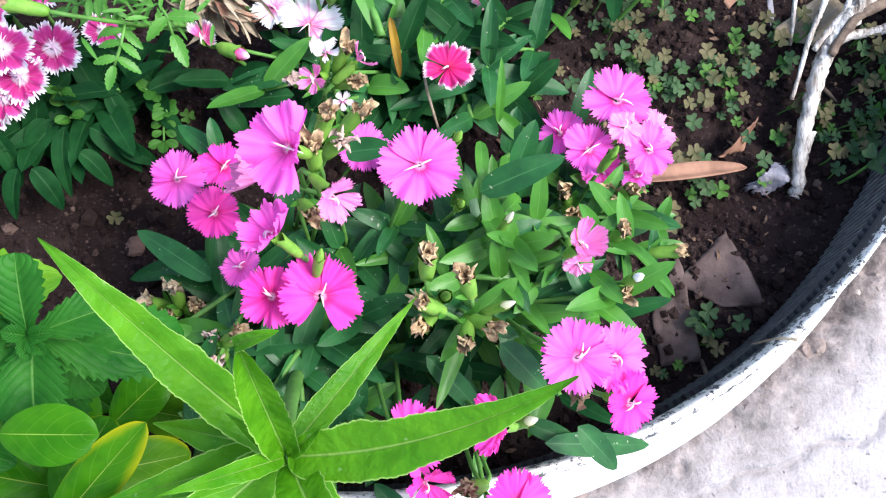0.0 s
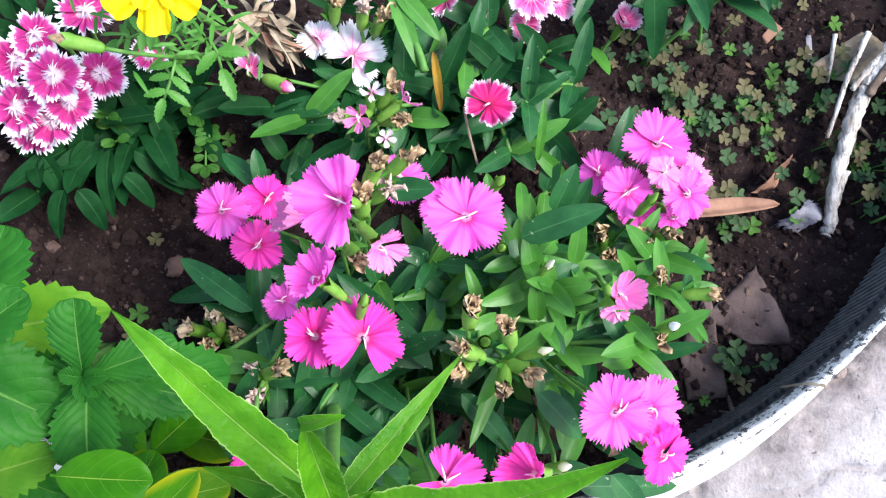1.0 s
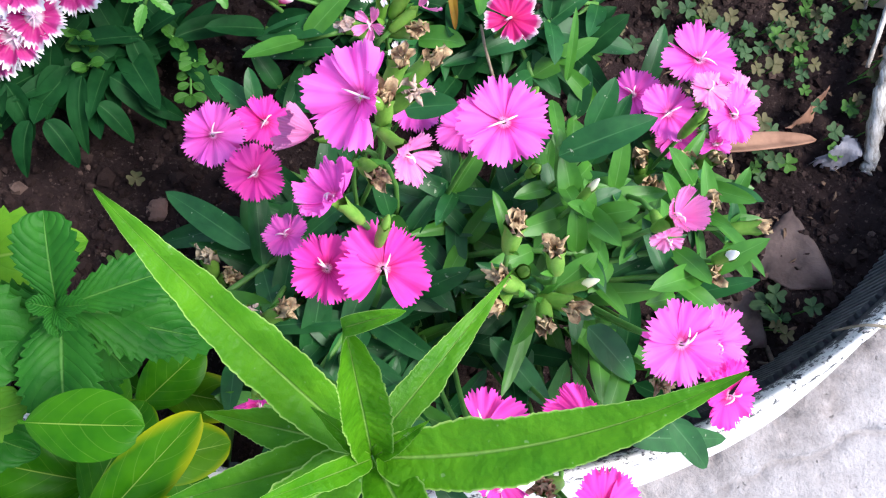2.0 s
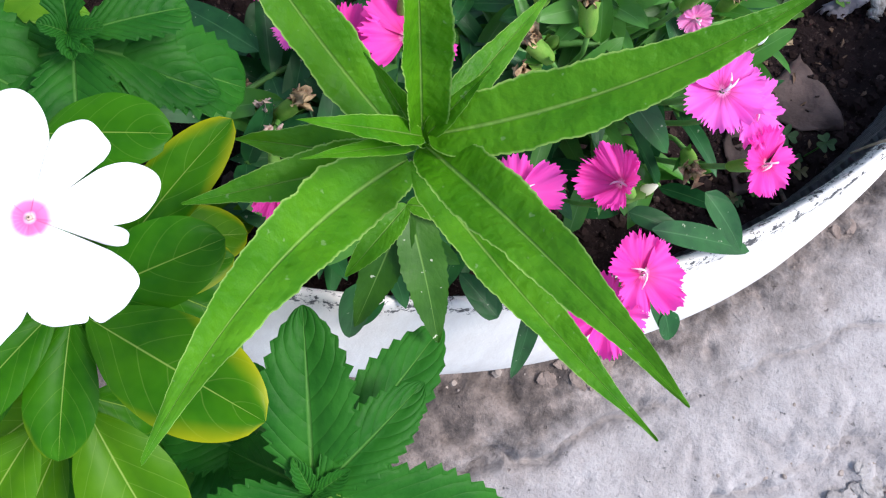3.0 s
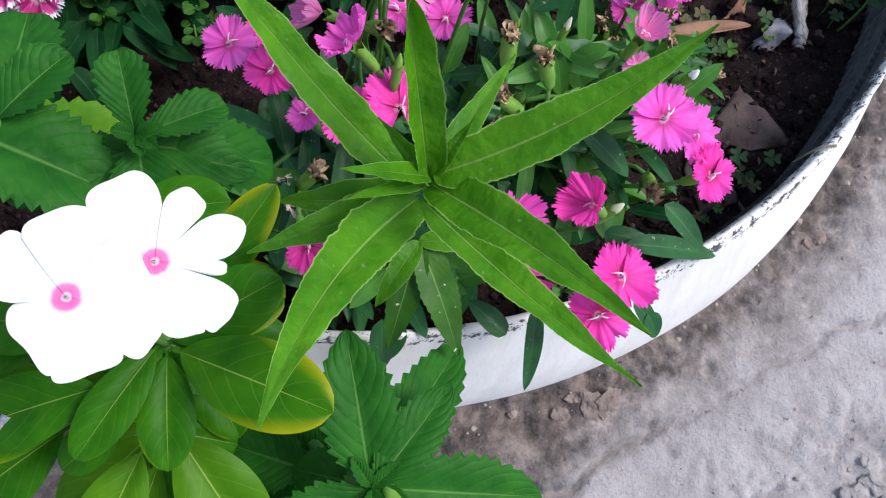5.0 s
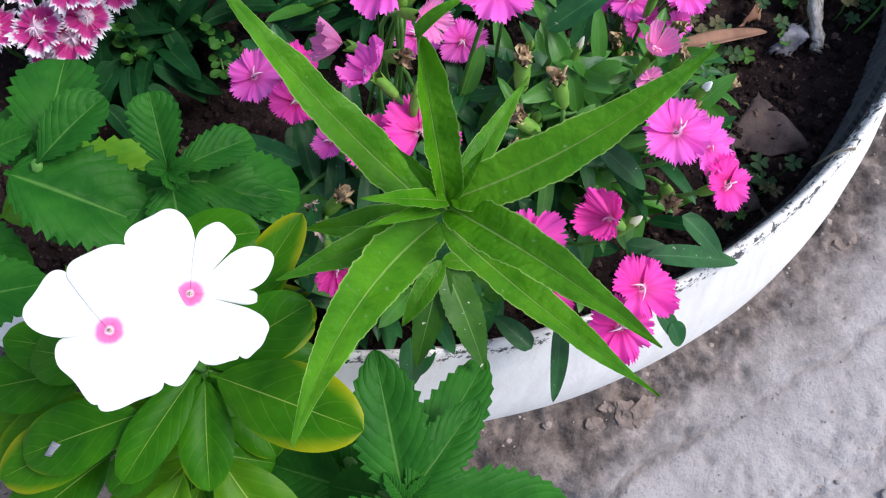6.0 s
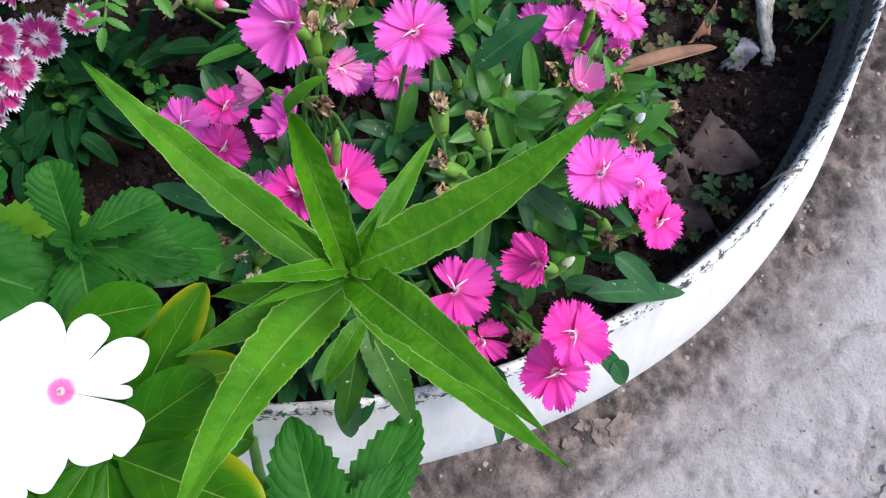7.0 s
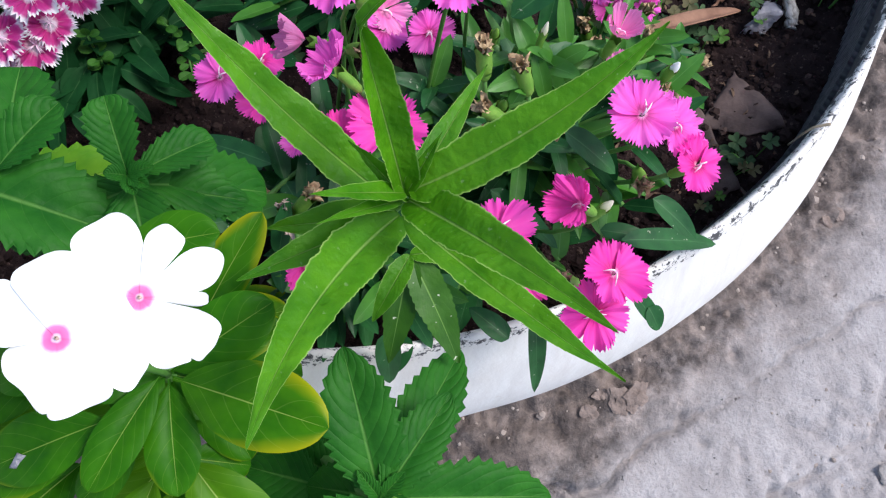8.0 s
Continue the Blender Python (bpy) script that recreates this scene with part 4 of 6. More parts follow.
def build_alder_front():
    foot = ground_in_pot(-0.060, -0.262)
    p = thing("yellow_alder_plant", foot, "leafy shoot with dark toothed quilted leaves and a pale yellow bud", "plant", "toothed-leaf plants")
    C = V((-0.0373, -0.3383, 0.3360))
    add_stem(p, bezier(foot, (-0.0635, -0.3232, 0.2920), C - V((0, 0, 0.006)), 10), 0.0020)
    toothed(p, C, (0.0142, -0.3485, 0.3234), 0.0215, 1, roll=-6)
    toothed(p, C, (-0.0408, -0.2956, 0.3454), 0.0210, 2, roll=5)
    toothed(p, C - V((0, 0, 0.006)), (-0.0021, -0.2991, 0.3126), 0.0190, 3)
    toothed(p, C + V((0, 0, 0.003)), (-0.0118, -0.3133, 0.3375), 0.0150, 4)
    toothed(p, C, (-0.0690, -0.3570, 0.3247), 0.0230, 5)
    toothed(p, C - V((0, 0, 0.008)), (-0.0574, -0.3314, 0.3070), 0.0170, 6)
    toothed(p, C, (-0.0293, -0.3670, 0.3289), 0.0170, 7)
    toothed(p, C - V((0, 0, 0.012)), (0.0088, -0.3712, 0.2972), 0.0180, 8, M_TURN_PALE)
    toothed(p, C - V((0, 0, 0.010)), (-0.0201, -0.3384, 0.3192), 0.0080, 9, M_TURN_PALE)
    for k, (a, b, w) in enumerate((((-0.0514, -0.3319, 0.3000), (-0.0701, -0.3156, 0.2900), 0.016), ((-0.0454, -0.3444, 0.3000), (-0.0668, -0.3760, 0.2900), 0.020), ((-0.0397, -0.3502, 0.3050), (-0.0394, -0.3802, 0.2950), 0.018), ((-0.0482, -0.3306, 0.2950), (-0.0527, -0.3092, 0.2850), 0.012))):
        toothed(p, a, b, w, 60 + k)
    for k, (a, b, w) in enumerate((((-0.0530, -0.3324, 0.3060), (-0.0753, -0.3219, 0.3000), 0.0200), ((-0.0529, -0.3318, 0.3000), (-0.0729, -0.3405, 0.2920), 0.0210), ((-0.0484, -0.3304, 0.3020), (-0.0636, -0.3176, 0.2980), 0.0170), ((-0.0561, -0.3413, 0.2920), (-0.0813, -0.3311, 0.2840), 0.0200))):
        toothed(p, a, b, w, 70 + k)
    toothed(p, C - V((0, 0, 0.02)), (-0.0607, -0.3442, 0.2918), 0.0150, 10, M_TURN_PALE)
    for k, (x, y) in enumerate(((0.008, 0.006), (-0.005, 0.009), (0.009, -0.004), (-0.002, -0.011))):
        toothed(p, C + V((0, 0, 0.002)), C + V((x, y, 0.006)), 0.0048, 20 + k, teeth=6, fold=0.5)
    add_bud(p, (-0.0311, -0.3450, 0.3421), (0.25, -0.75, 0.35), 0.008, 0.0024, M_BUDPALE, C)


M_BUDPALE = petal_material("pale_yellow_bud", [(0.0, (0.7, 0.72, 0.35)), (1.0, (0.85, 0.82, 0.55))], streak_mix=0.1)
build_alder_front()


def build_alder_back():
    foot = ground_in_pot(-0.118, -0.225)
    p = thing("yellow_alder_plant", foot, "leafy shoot of toothed quilted green leaves beside the periwinkle", "plant", "toothed-leaf plants")
    C = V((-0.0924, -0.2370, 0.3450))
    add_stem(p, bezier(foot, (-0.11, -0.235, 0.29), C - V((0, 0, 0.004)), 8), 0.0018)
    toothed(p, C, (-0.0948, -0.2152, 0.3540), 0.0142, 1, fold=0.35, teeth=10, a=0.95, b=0.50)
    toothed(p, C, (-0.0680, -0.2263, 0.3400), 0.0128, 2, fold=0.3, teeth=10, a=0.95, b=0.50)
    toothed(p, C - V((0, 0, 0.006)), (-0.0555, -0.2370, 0.3140), 0.0225, 3, a=0.7, b=0.55)
    toothed(p, (-0.1368, -0.2319, 0.3450), (-0.0985, -0.2505, 0.3350), 0.0290, 4, a=0.62, b=0.72, roll=8)
    toothed(p, (-0.1557, -0.2290, 0.2960), (-0.0975, -0.2148, 0.3000), 0.0270, 53, M_TURN_LIGHT, a=0.75, b=0.8)
    toothed(p, (-0.1614, -0.2653, 0.3320), (-0.1272, -0.2635, 0.3380), 0.0200, 51)
    toothed(p, (-0.1667, -0.2412, 0.3220), (-0.1352, -0.2552, 0.3280), 0.0200, 52)
    toothed(p, C - V((0, 0, 0.004)), (-0.0901, -0.2653, 0.3380), 0.0185, 5, a=0.7, b=0.62)
    toothed(p, C - V((0, 0, 0.008)), (-0.1300, -0.2480, 0.3300), 0.0200, 6)
    toothed(p, C - V((0, 0, 0.010)), (-0.0612, -0.2425, 0.3250), 0.0170, 7)
    for k, (x, y) in enumerate(((0.008, 0.001), (-0.006, 0.001), (0.002, -0.007), (0.006, -0.005))):
        toothed(p, C + V((0, 0, 0.002)), C + V((x, y, 0.004)), 0.005, 20 + k, teeth=6, fold=0.5)
    toothed(p, C - V((0, 0, 0.012)), (-0.1260, -0.2420, 0.3250), 0.0180, 31)
    toothed(p, (-0.1303, -0.2693, 0.3300), (-0.0989, -0.2586, 0.3350), 0.0180, 32, M_TURN_PALE)
    toothed(p, (-0.1318, -0.2603, 0.3250), (-0.0988, -0.2727, 0.3250), 0.0190, 33)
    toothed(p, C - V((0, 0, 0.02)), (-0.0806, -0.2533, 0.3100), 0.0170, 34)
    toothed(p, C - V((0, 0, 0.03)), (-0.0939, -0.2739, 0.2900), 0.0180, 35)
    # second shoot, further out
    D = V((-0.1273, -0.2314, 0.3480))
    add_stem(p, bezier(foot, (-0.145, -0.235, 0.29), D, 8), 0.0016)
    toothed(p, D, (-0.1072, -0.2146, 0.3520), 0.0150, 41, a=0.85, b=0.55, fold=0.35, teeth=10)
    toothed(p, D - V((0, 0, 0.008)), (-0.1215, -0.1935, 0.3350), 0.0240, 42, a=0.85, b=0.52, teeth=12)
    toothed(p, (-0.1455, -0.2249, 0.3400), (-0.1280, -0.2214, 0.3470), 0.0130, 43, teeth=9)
    toothed(p, D - V((0, 0, 0.012)), (-0.1400, -0.2020, 0.3250), 0.0200, 44)


build_alder_back()


# ---- pink dianthus ----
def build_pink_front():
    rng = random.Random(21)
    foot = ground_in_pot(0.040, -0.205)
    p = thing("dianthus_plant", foot, "dianthus with bright pink fringed flowers and dark green lance leaves", "plant", "dianthus clumps")
    B = [ground_in_pot(0.030 + 0.022 * math.cos(k * 1.05), -0.208 + 0.018 * math.sin(k * 1.05)) for k in range(6)]
    tops = [(0.0493, -0.1969, 0.2989), (0.0368, -0.1930, 0.2748), (0.0152, -0.1885, 0.2709), (0.0632, -0.1769, 0.2774), (0.0718, -0.2036, 0.2780), (0.0414, -0.2253, 0.2966), (0.0577, -0.2237, 0.2800), (0.0202, -0.2055, 0.2666), (0.1020, -0.1825, 0.2784),
            (0.1029, -0.1953, 0.2872), (0.0942, -0.2162, 0.2967), (0.0741, -0.2446, 0.2671), (0.0388, -0.2491, 0.2634), (0.0519, -0.2663, 0.2645), (0.0692, -0.1498, 0.2644), (0.0066, -0.2401, 0.2478), (0.0185, -0.2670, 0.2474), (0.0944, -0.2228, 0.2768), (0.0754, -0.2531, 0.2854)]
    for k, t in enumerate(tops):
        # a few shoots take the leaf colour that has shade put in
        add_shoot(p, B[k % 6], t, 5, 0.034, 0.0074, rng, mat=M_DIAN if k % 3 or k < 10 else M_DIAN_DEEP_SHADED, bright=0.62 if k in (0, 1, 3, 4, 5, 8, 9, 14) else 0.20, from_q=0.35)

    for k, t in enumerate(((0.0560, -0.2000, 0.3020), (0.0450, -0.1880, 0.2980), (0.0650, -0.1900, 0.2950), (0.0500, -0.2120, 0.3000), (0.0850, -0.2080, 0.2950), (0.0900, -0.1930, 0.2900))):
        add_shoot(p, B[k], t, 3, 0.026, 0.0062, rng, mat=M_DIAN_BRIGHT, bright=0.6, lift=0.45, from_q=0.6)
    for k, t in enumerate(((-0.0218, -0.2661, 0.2720), (-0.0330, -0.2689, 0.2680), (-0.0067, -0.2688, 0.2740), (0.0092, -0.2718, 0.2720), (-0.0405, -0.2715, 0.2620), (-0.0120, -0.2735, 0.2680))):
        add_shoot(p, ground_in_pot(0.012 - 0.012 * k, -0.245), t, 4, 0.030, 0.0080, rng, bright=0.2, from_q=0.4)

    def lf(base, tip, w, bright=False, **k):
        add_leaf(p, base, tip, w, M_DIAN_BRIGHT if bright else M_DIAN, a=0.45, b=0.72, n=14, m=7, fold=0.28, arch=k.pop("arch", 0.10), **k)

    lf((0.0406, -0.1835, 0.3120), (0.0674, -0.1733, 0.3250), 0.0100)
    lf((0.0587, -0.1687, 0.2890), (0.0640, -0.1523, 0.2999), 0.0085)
    lf((0.0592, -0.1930, 0.2885), (0.0854, -0.1884, 0.2915), 0.0072, True)
    lf((0.0546, -0.1987, 0.2987), (0.0525, -0.2199, 0.2988), 0.0090, True)
    lf((0.0257, -0.2391, 0.2856), (0.0514, -0.2623, 0.2692), 0.0085)
    lf((0.0698, -0.2189, 0.2882), (0.0905, -0.2178, 0.2960), 0.0060)
    lf((0.0449, -0.1588, 0.2908), (0.0417, -0.1817, 0.3086), 0.0050, True)
    lf((-0.0053, -0.1658, 0.2915), (0.0112, -0.1654, 0.2988), 0.0090)
    lf((0.0428, -0.2368, 0.3320), (0.0597, -0.2513, 0.3234), 0.0088)
    lf((0.0694, -0.2625, 0.3260), (0.0856, -0.2770, 0.3156), 0.0080)
    lf((0.0656, -0.2694, 0.3000), (0.1147, -0.2720, 0.2733), 0.0085, arch=0.10)
    lf((0.0283, -0.2888, 0.3000), (0.0307, -0.3152, 0.2650), 0.0068, arch=0.15)
    lf((0.0647, -0.2893, 0.3002), (0.0765, -0.3022, 0.2882), 0.0068)
    lf((0.0709, -0.2945, 0.2962), (0.0751, -0.3027, 0.2902), 0.0075)
    lf((0.0612, -0.2631, 0.2934), (0.0793, -0.2694, 0.2935), 0.0070)
    lf((0.0188, -0.2963, 0.2928), (0.0071, -0.2830, 0.2928), 0.0080)
    lf((-0.0235, -0.2866, 0.2926), (-0.0233, -0.3020, 0.2695), 0.0090, arch=0.2)
    lf((-0.0154, -0.2859, 0.2756), (-0.0217, -0.2984, 0.2655), 0.0095, arch=0.2)

    def fl(c, d, mat=M_PINK, normal=(0, 0, 1), spin=0, **k):
        c = V(c)
        add_flower(p, c, d, mat, normal, spin, foot=B[int(abs(c.x * 997)) % 6], **k)

    fl((0.0156, -0.1832, 0.3420), 0.0262, M_PINK, (0.0, -0.12, 1), 10)
    fl((0.0185, -0.1641, 0.2701), 0.0215, M_PINK, (0.0, -0.2, 1), 40)
    fl((0.0620, -0.2414, 0.3492), 0.0252, M_PINK, (0.05, -0.15, 1), 30)
    fl((0.0800, -0.2405, 0.3320), 0.0245, M_PINK, (0.35, -0.05, 1), 5)
    fl((0.0849, -0.2549, 0.3308), 0.0215, M_HOT, (0.28, -0.15, 1), 50)
    fl((0.0145, -0.2654, 0.3267), 0.0262, M_HOT, (-0.05, 0.1, 1), 55, skip=(4,))
    fl((0.0217, -0.2802, 0.3160), 0.0180, M_HOT, (0.35, -0.5, 0.8), 0, cup=0.5, half=30)
    fl((0.0425, -0.2622, 0.3313), 0.0205, M_HOT, (-0.55, 0.05, 0.8), 15, cup=0.66, half=35, ruffle=0.18, sizes=(1.05, 1.0, 0.7, 0.72, 1.05))
    fl((0.0478, -0.2859, 0.3303), 0.0252, M_HOT, (0.15, 0.15, 1), 65, skip=())
    fl((0.0433, -0.2954, 0.3178), 0.0262, M_HOT, (-0.1, -0.35, 1), 20)
    fl((0.0701, -0.2047, 0.3309), 0.0140, M_PALE, (0.1, 0.1, 1), 0, cup=1.15, half=34, depth=0.14)
    fl((0.0737, -0.2079, 0.3157), 0.0110, M_PALE, (0.0, -0.7, 0.7), 30, cup=0.2)
    for k, (c, n) in enumerate((((0.0175, -0.2124, 0.3480), (-0.1, 0.5, 1)), ((0.0302, -0.2172, 0.3416), (-0.35, 0.5, 1)), ((0.0201, -0.2304, 0.3202), (-0.5, -0.6, 0.7)), ((0.0341, -0.2356, 0.3198), (-0.2, -0.6, 0.8)), ((0.0428, -0.2298, 0.3172), (0.6, -0.2, 0.7)),
                                ((0.0180, -0.2239, 0.3291), (-0.7, 0.2, 0.6)), ((0.0954, -0.1936, 0.3029), (0.1, 0.3, 1)), ((0.0952, -0.2168, 0.3027), (0.2, -0.3, 0.9)), ((0.0760, -0.2519, 0.3066), (-0.2, -0.6, 0.6)), ((0.0362, -0.2827, 0.3131), (-0.6, 0.0, 0.7)))):
        add_seed_head(p, c, n, foot=B[k % 6], seed=k)
    add_bud(p, (0.0331, -0.1632, 0.3070), (0.2, 0.3, 1), 0.009, 0.0020, M_CALYX, B[1])
    add_bud(p, (0.0346, -0.1870, 0.3066), (0.0, 0.0, 1), 0.009, 0.0018, M_CALYX, B[2])
    add_bud(p, (0.0488, -0.1944, 0.3177), (0.2, 0.4, 1), 0.010, 0.0015, M_BUDCREAM, B[3])
    add_bud(p, (0.0474, -0.2234, 0.3157), (0.6, 0.2, 0.7), 0.010, 0.0018, M_BUDCREAM, B[3])
    add_bud(p, (0.0270, -0.2211, 0.3209), (0.0, 0.0, 1), 0.010, 0.0022, M_CALYX, B[4])
    add_bud(p, (0.0546, -0.2613, 0.3184), (0.5, 0.2, 0.8), 0.009, 0.0020, M_BUDCREAM, B[5])


build_pink_front()


def build_pink_left():
    rng = random.Random(22)
    foot = ground_in_pot(-0.012, -0.195)
    p = thing("dianthus_plant", foot, "dianthus with large pink fringed flowers and withered seed heads", "plant", "dianthus clumps")
    B = [ground_in_pot(-0.012 + 0.016 * math.cos(k * 1.26), -0.198 + 0.016 * math.sin(k * 1.26)) for k in range(5)]
    tops = [(-0.0063, -0.1974, 0.2669), (-0.0324, -0.2030, 0.2551), (-0.0140, -0.2325, 0.2688), (-0.0450, -0.2187, 0.2534), (-0.0226, -0.2362, 0.2551), (-0.0424, -0.1903, 0.2457), (0.0024, -0.2243, 0.2759), (-0.0046, -0.2536, 0.2554), (-0.0558, -0.2489, 0.2750), (-0.0427, -0.2631, 0.2720), (-0.0307, -0.2540, 0.2800), (-0.0661, -0.2307, 0.2680), (-0.0176, -0.2663, 0.2750), (-0.0534, -0.2362, 0.2480)]
    for k, t in enumerate(tops):
        add_shoot(p, B[k % 5], t, 4, 0.033, 0.0080, rng, bright=0.12, from_q=0.35)

    def lf(base, tip, w, **k):
        add_leaf(p, base, tip, w, M_DIAN, a=0.45, b=0.72, n=14, m=7, fold=0.25, **k)

    lf((-0.0575, -0.1960, 0.2274), (-0.0950, -0.2044, 0.2103), 0.0095)
    lf((-0.0539, -0.1876, 0.2541), (-0.0545, -0.2064, 0.2465), 0.0085)
    lf((-0.0542, -0.1597, 0.2533), (-0.0719, -0.1458, 0.2499), 0.0075)
    lf((-0.0542, -0.1595, 0.2570), (-0.0577, -0.1460, 0.2630), 0.0060)
    lf((-0.0532, -0.2110, 0.2699), (-0.0835, -0.1911, 0.2579), 0.0095)
    lf((-0.0397, -0.1974, 0.2881), (-0.0403, -0.2078, 0.2731), 0.0085)

    def fl(c, d, mat=M_PINK, normal=(0, 0, 1), spin=0, **k):
        c = V(c)
        add_flower(p, c, d, mat, normal, spin, foot=B[int(abs(c.x * 997)) % 5], **k)

    fl((-0.0233, -0.1837, 0.3563), 0.0285, M_PINK, (-0.45, -0.15, 1), 0, cup=0.10, ruffle=0.17, teeth=15, depth=0.13, sizes=(1.05, 0.98, 0.62, 0.5, 1.02))
    fl((-0.0108, -0.1946, 0.3474), 0.0150, M_PALE, (0.5, -0.6, 0.7), 40, cup=0.55, half=36)
    fl((0.0023, -0.1527, 0.2555), 0.0240, M_PINK, (0.1, 0.0, 1), 25)
    fl((-0.0280, -0.2042, 0.3314), 0.0205, M_PINK, (-0.60, 0.35, 0.70), 20, cup=0.65, half=37, ruffle=0.14)
    fl((-0.0527, -0.1868, 0.2750), 0.0210, M_HOT, (0.05, -0.2, 1), 15)
    fl((-0.0671, -0.1737, 0.2720), 0.0235, M_PINK, (-0.15, -0.1, 1), 50)
    fl((-0.0507, -0.1675, 0.2690), 0.0212, M_HOT, (0.2, 0.3, 1), 0)
    fl((-0.0132, -0.2213, 0.3178), 0.0285, M_HOT, (0.1, -0.1, 1), 18, skip=(1,))
    fl((-0.0287, -0.2214, 0.3131), 0.0225, M_HOT, (-0.25, 0.0, 1), 44)
    fl((-0.0413, -0.2082, 0.2832), 0.0170, M_PINK, (-0.4, 0.1, 1), 10)
    fl((-0.0345, -0.1800, 0.3060), 0.0165, M_PALE, (-0.9, 0.1, 0.35), 0, cup=1.1, half=38, styles=0)
    fl((-0.0466, -0.2602, 0.3000), 0.0170, M_HOT, (0.1, -0.8, 0.5), 0, cup=0.4)
    for k, (c, n, tf) in enumerate((((-0.0131, -0.1689, 0.3424), (0.2, 0.5, 1), M_DRY), ((-0.0170, -0.1797, 0.3440), (-0.1, 0.4, 1), M_DRY), ((-0.0089, -0.1742, 0.3339), (0.4, 0.2, 0.9), M_DRY_PALE), ((-0.0024, -0.1611, 0.3234), (0.5, 0.4, 0.8), M_DRY),
                                ((-0.0167, -0.1961, 0.3247), (0.3, -0.5, 0.8), M_DRY), ((-0.0782, -0.2185, 0.2558), (-0.6, 0.1, 0.8), M_STRAW), ((-0.0666, -0.2146, 0.2675), (-0.1, 0.5, 0.9), M_STRAW), ((-0.0690, -0.2243, 0.2622), (-0.2, -0.3, 0.9), M_DRY),
                                ((-0.0596, -0.2211, 0.2638), (0.4, 0.0, 0.9), M_DRY), ((-0.0508, -0.2336, 0.2814), (0.1, 0.3, 1), M_DRY_PALE), ((-0.0481, -0.2417, 0.2854), (-0.1, -0.3, 1), M_DRY_PALE), ((-0.0412, -0.2330, 0.2908), (0.5, 0.2, 0.8), M_DRY))):
        add_seed_head(p, c, n, foot=B[k % 5], seed=40 + k, tuft=tf)
    add_bud(p, (-0.0140, -0.2106, 0.3269), (0.1, 0.5, 1), 0.010, 0.0018, M_CALYX, B[0])


build_pink_left()


def build_pink_right():
    rng = random.Random(23)
    foot = ground_in_pot(0.092, -0.175)
    p = thing("dianthus_plant", foot, "dianthus with a dense cluster of pale pink fringed flowers", "plant", "dianthus clumps")
    B = [ground_in_pot(0.090 + 0.012 * math.cos(k * 1.57), -0.178 + 0.012 * math.sin(k * 1.57)) for k in range(4)]
    for k, t in enumerate([(0.1142, -0.1795, 0.2655), (0.1264, -0.1827, 0.2594), (0.1031, -0.1657, 0.2563), (0.1237, -0.1606, 0.2493), (0.1204, -0.2007, 0.2663), (0.0892, -0.1655, 0.2530)]):
        add_shoot(p, B[k % 4], t, 4, 0.026, 0.0060, rng, bright=0.45, from_q=0.4)

    def fl(c, d, mat=M_PINK, normal=(0, 0, 1), spin=0, **k):
        c = V(c)
        add_flower(p, c, d, mat, normal, spin, foot=B[int(abs(c.x * 997)) % 4], **k)

    fl((0.1021, -0.1375, 0.2833), 0.0285, M_PINK, (0.0, 0.15, 1), 20)
    fl((0.0895, -0.1583, 0.2841), 0.0225, M_PINK, (-0.1, -0.05, 1), 40)
    fl((0.1136, -0.1581, 0.2857), 0.0240, M_PINK, (0.2, -0.15, 1), 0)
    fl((0.0820, -0.1485, 0.2717), 0.0210, M_PINK, (-0.5, 0.2, 1), 10)
    fl((0.1015, -0.1513, 0.2917), 0.0165, M_PALE, (0.1, 0.2, 1), 33)
    fl((0.1190, -0.1474, 0.2804), 0.0185, M_PALE, (0.5, 0.2, 1), 15)
    fl((0.0988, -0.1618, 0.2692), 0.0190, M_PINK, (0.0, -0.4, 1), 15)
    fl((0.1134, -0.1643, 0.2719), 0.0160, M_PINK, (0.2, -0.6, 0.9), 30)
    for k, (c, n) in enumerate((((0.0981, -0.1750, 0.2802), (-0.2, 0.2, 1)), ((0.1044, -0.1744, 0.2881), (0.1, 0.0, 1)), ((0.0811, -0.1754, 0.2789), (-0.4, 0.2, 0.9)), ((0.0839, -0.1836, 0.2806), (0.0, -0.4, 0.9)), ((0.1271, -0.1962, 0.2764), (0.8, 0.0, 0.5)))):
        add_seed_head(p, c, n, foot=B[k % 4], seed=80 + k)
    add_bud(p, (0.0934, -0.1642, 0.2986), (0.1, 0.3, 1), 0.012, 0.0020, M_CALYX, B[0])
    add_bud(p, (0.0957, -0.2124, 0.3136), (0.2, 0.1, 1), 0.008, 0.0020, M_WHITE, B[1])


build_pink_right()


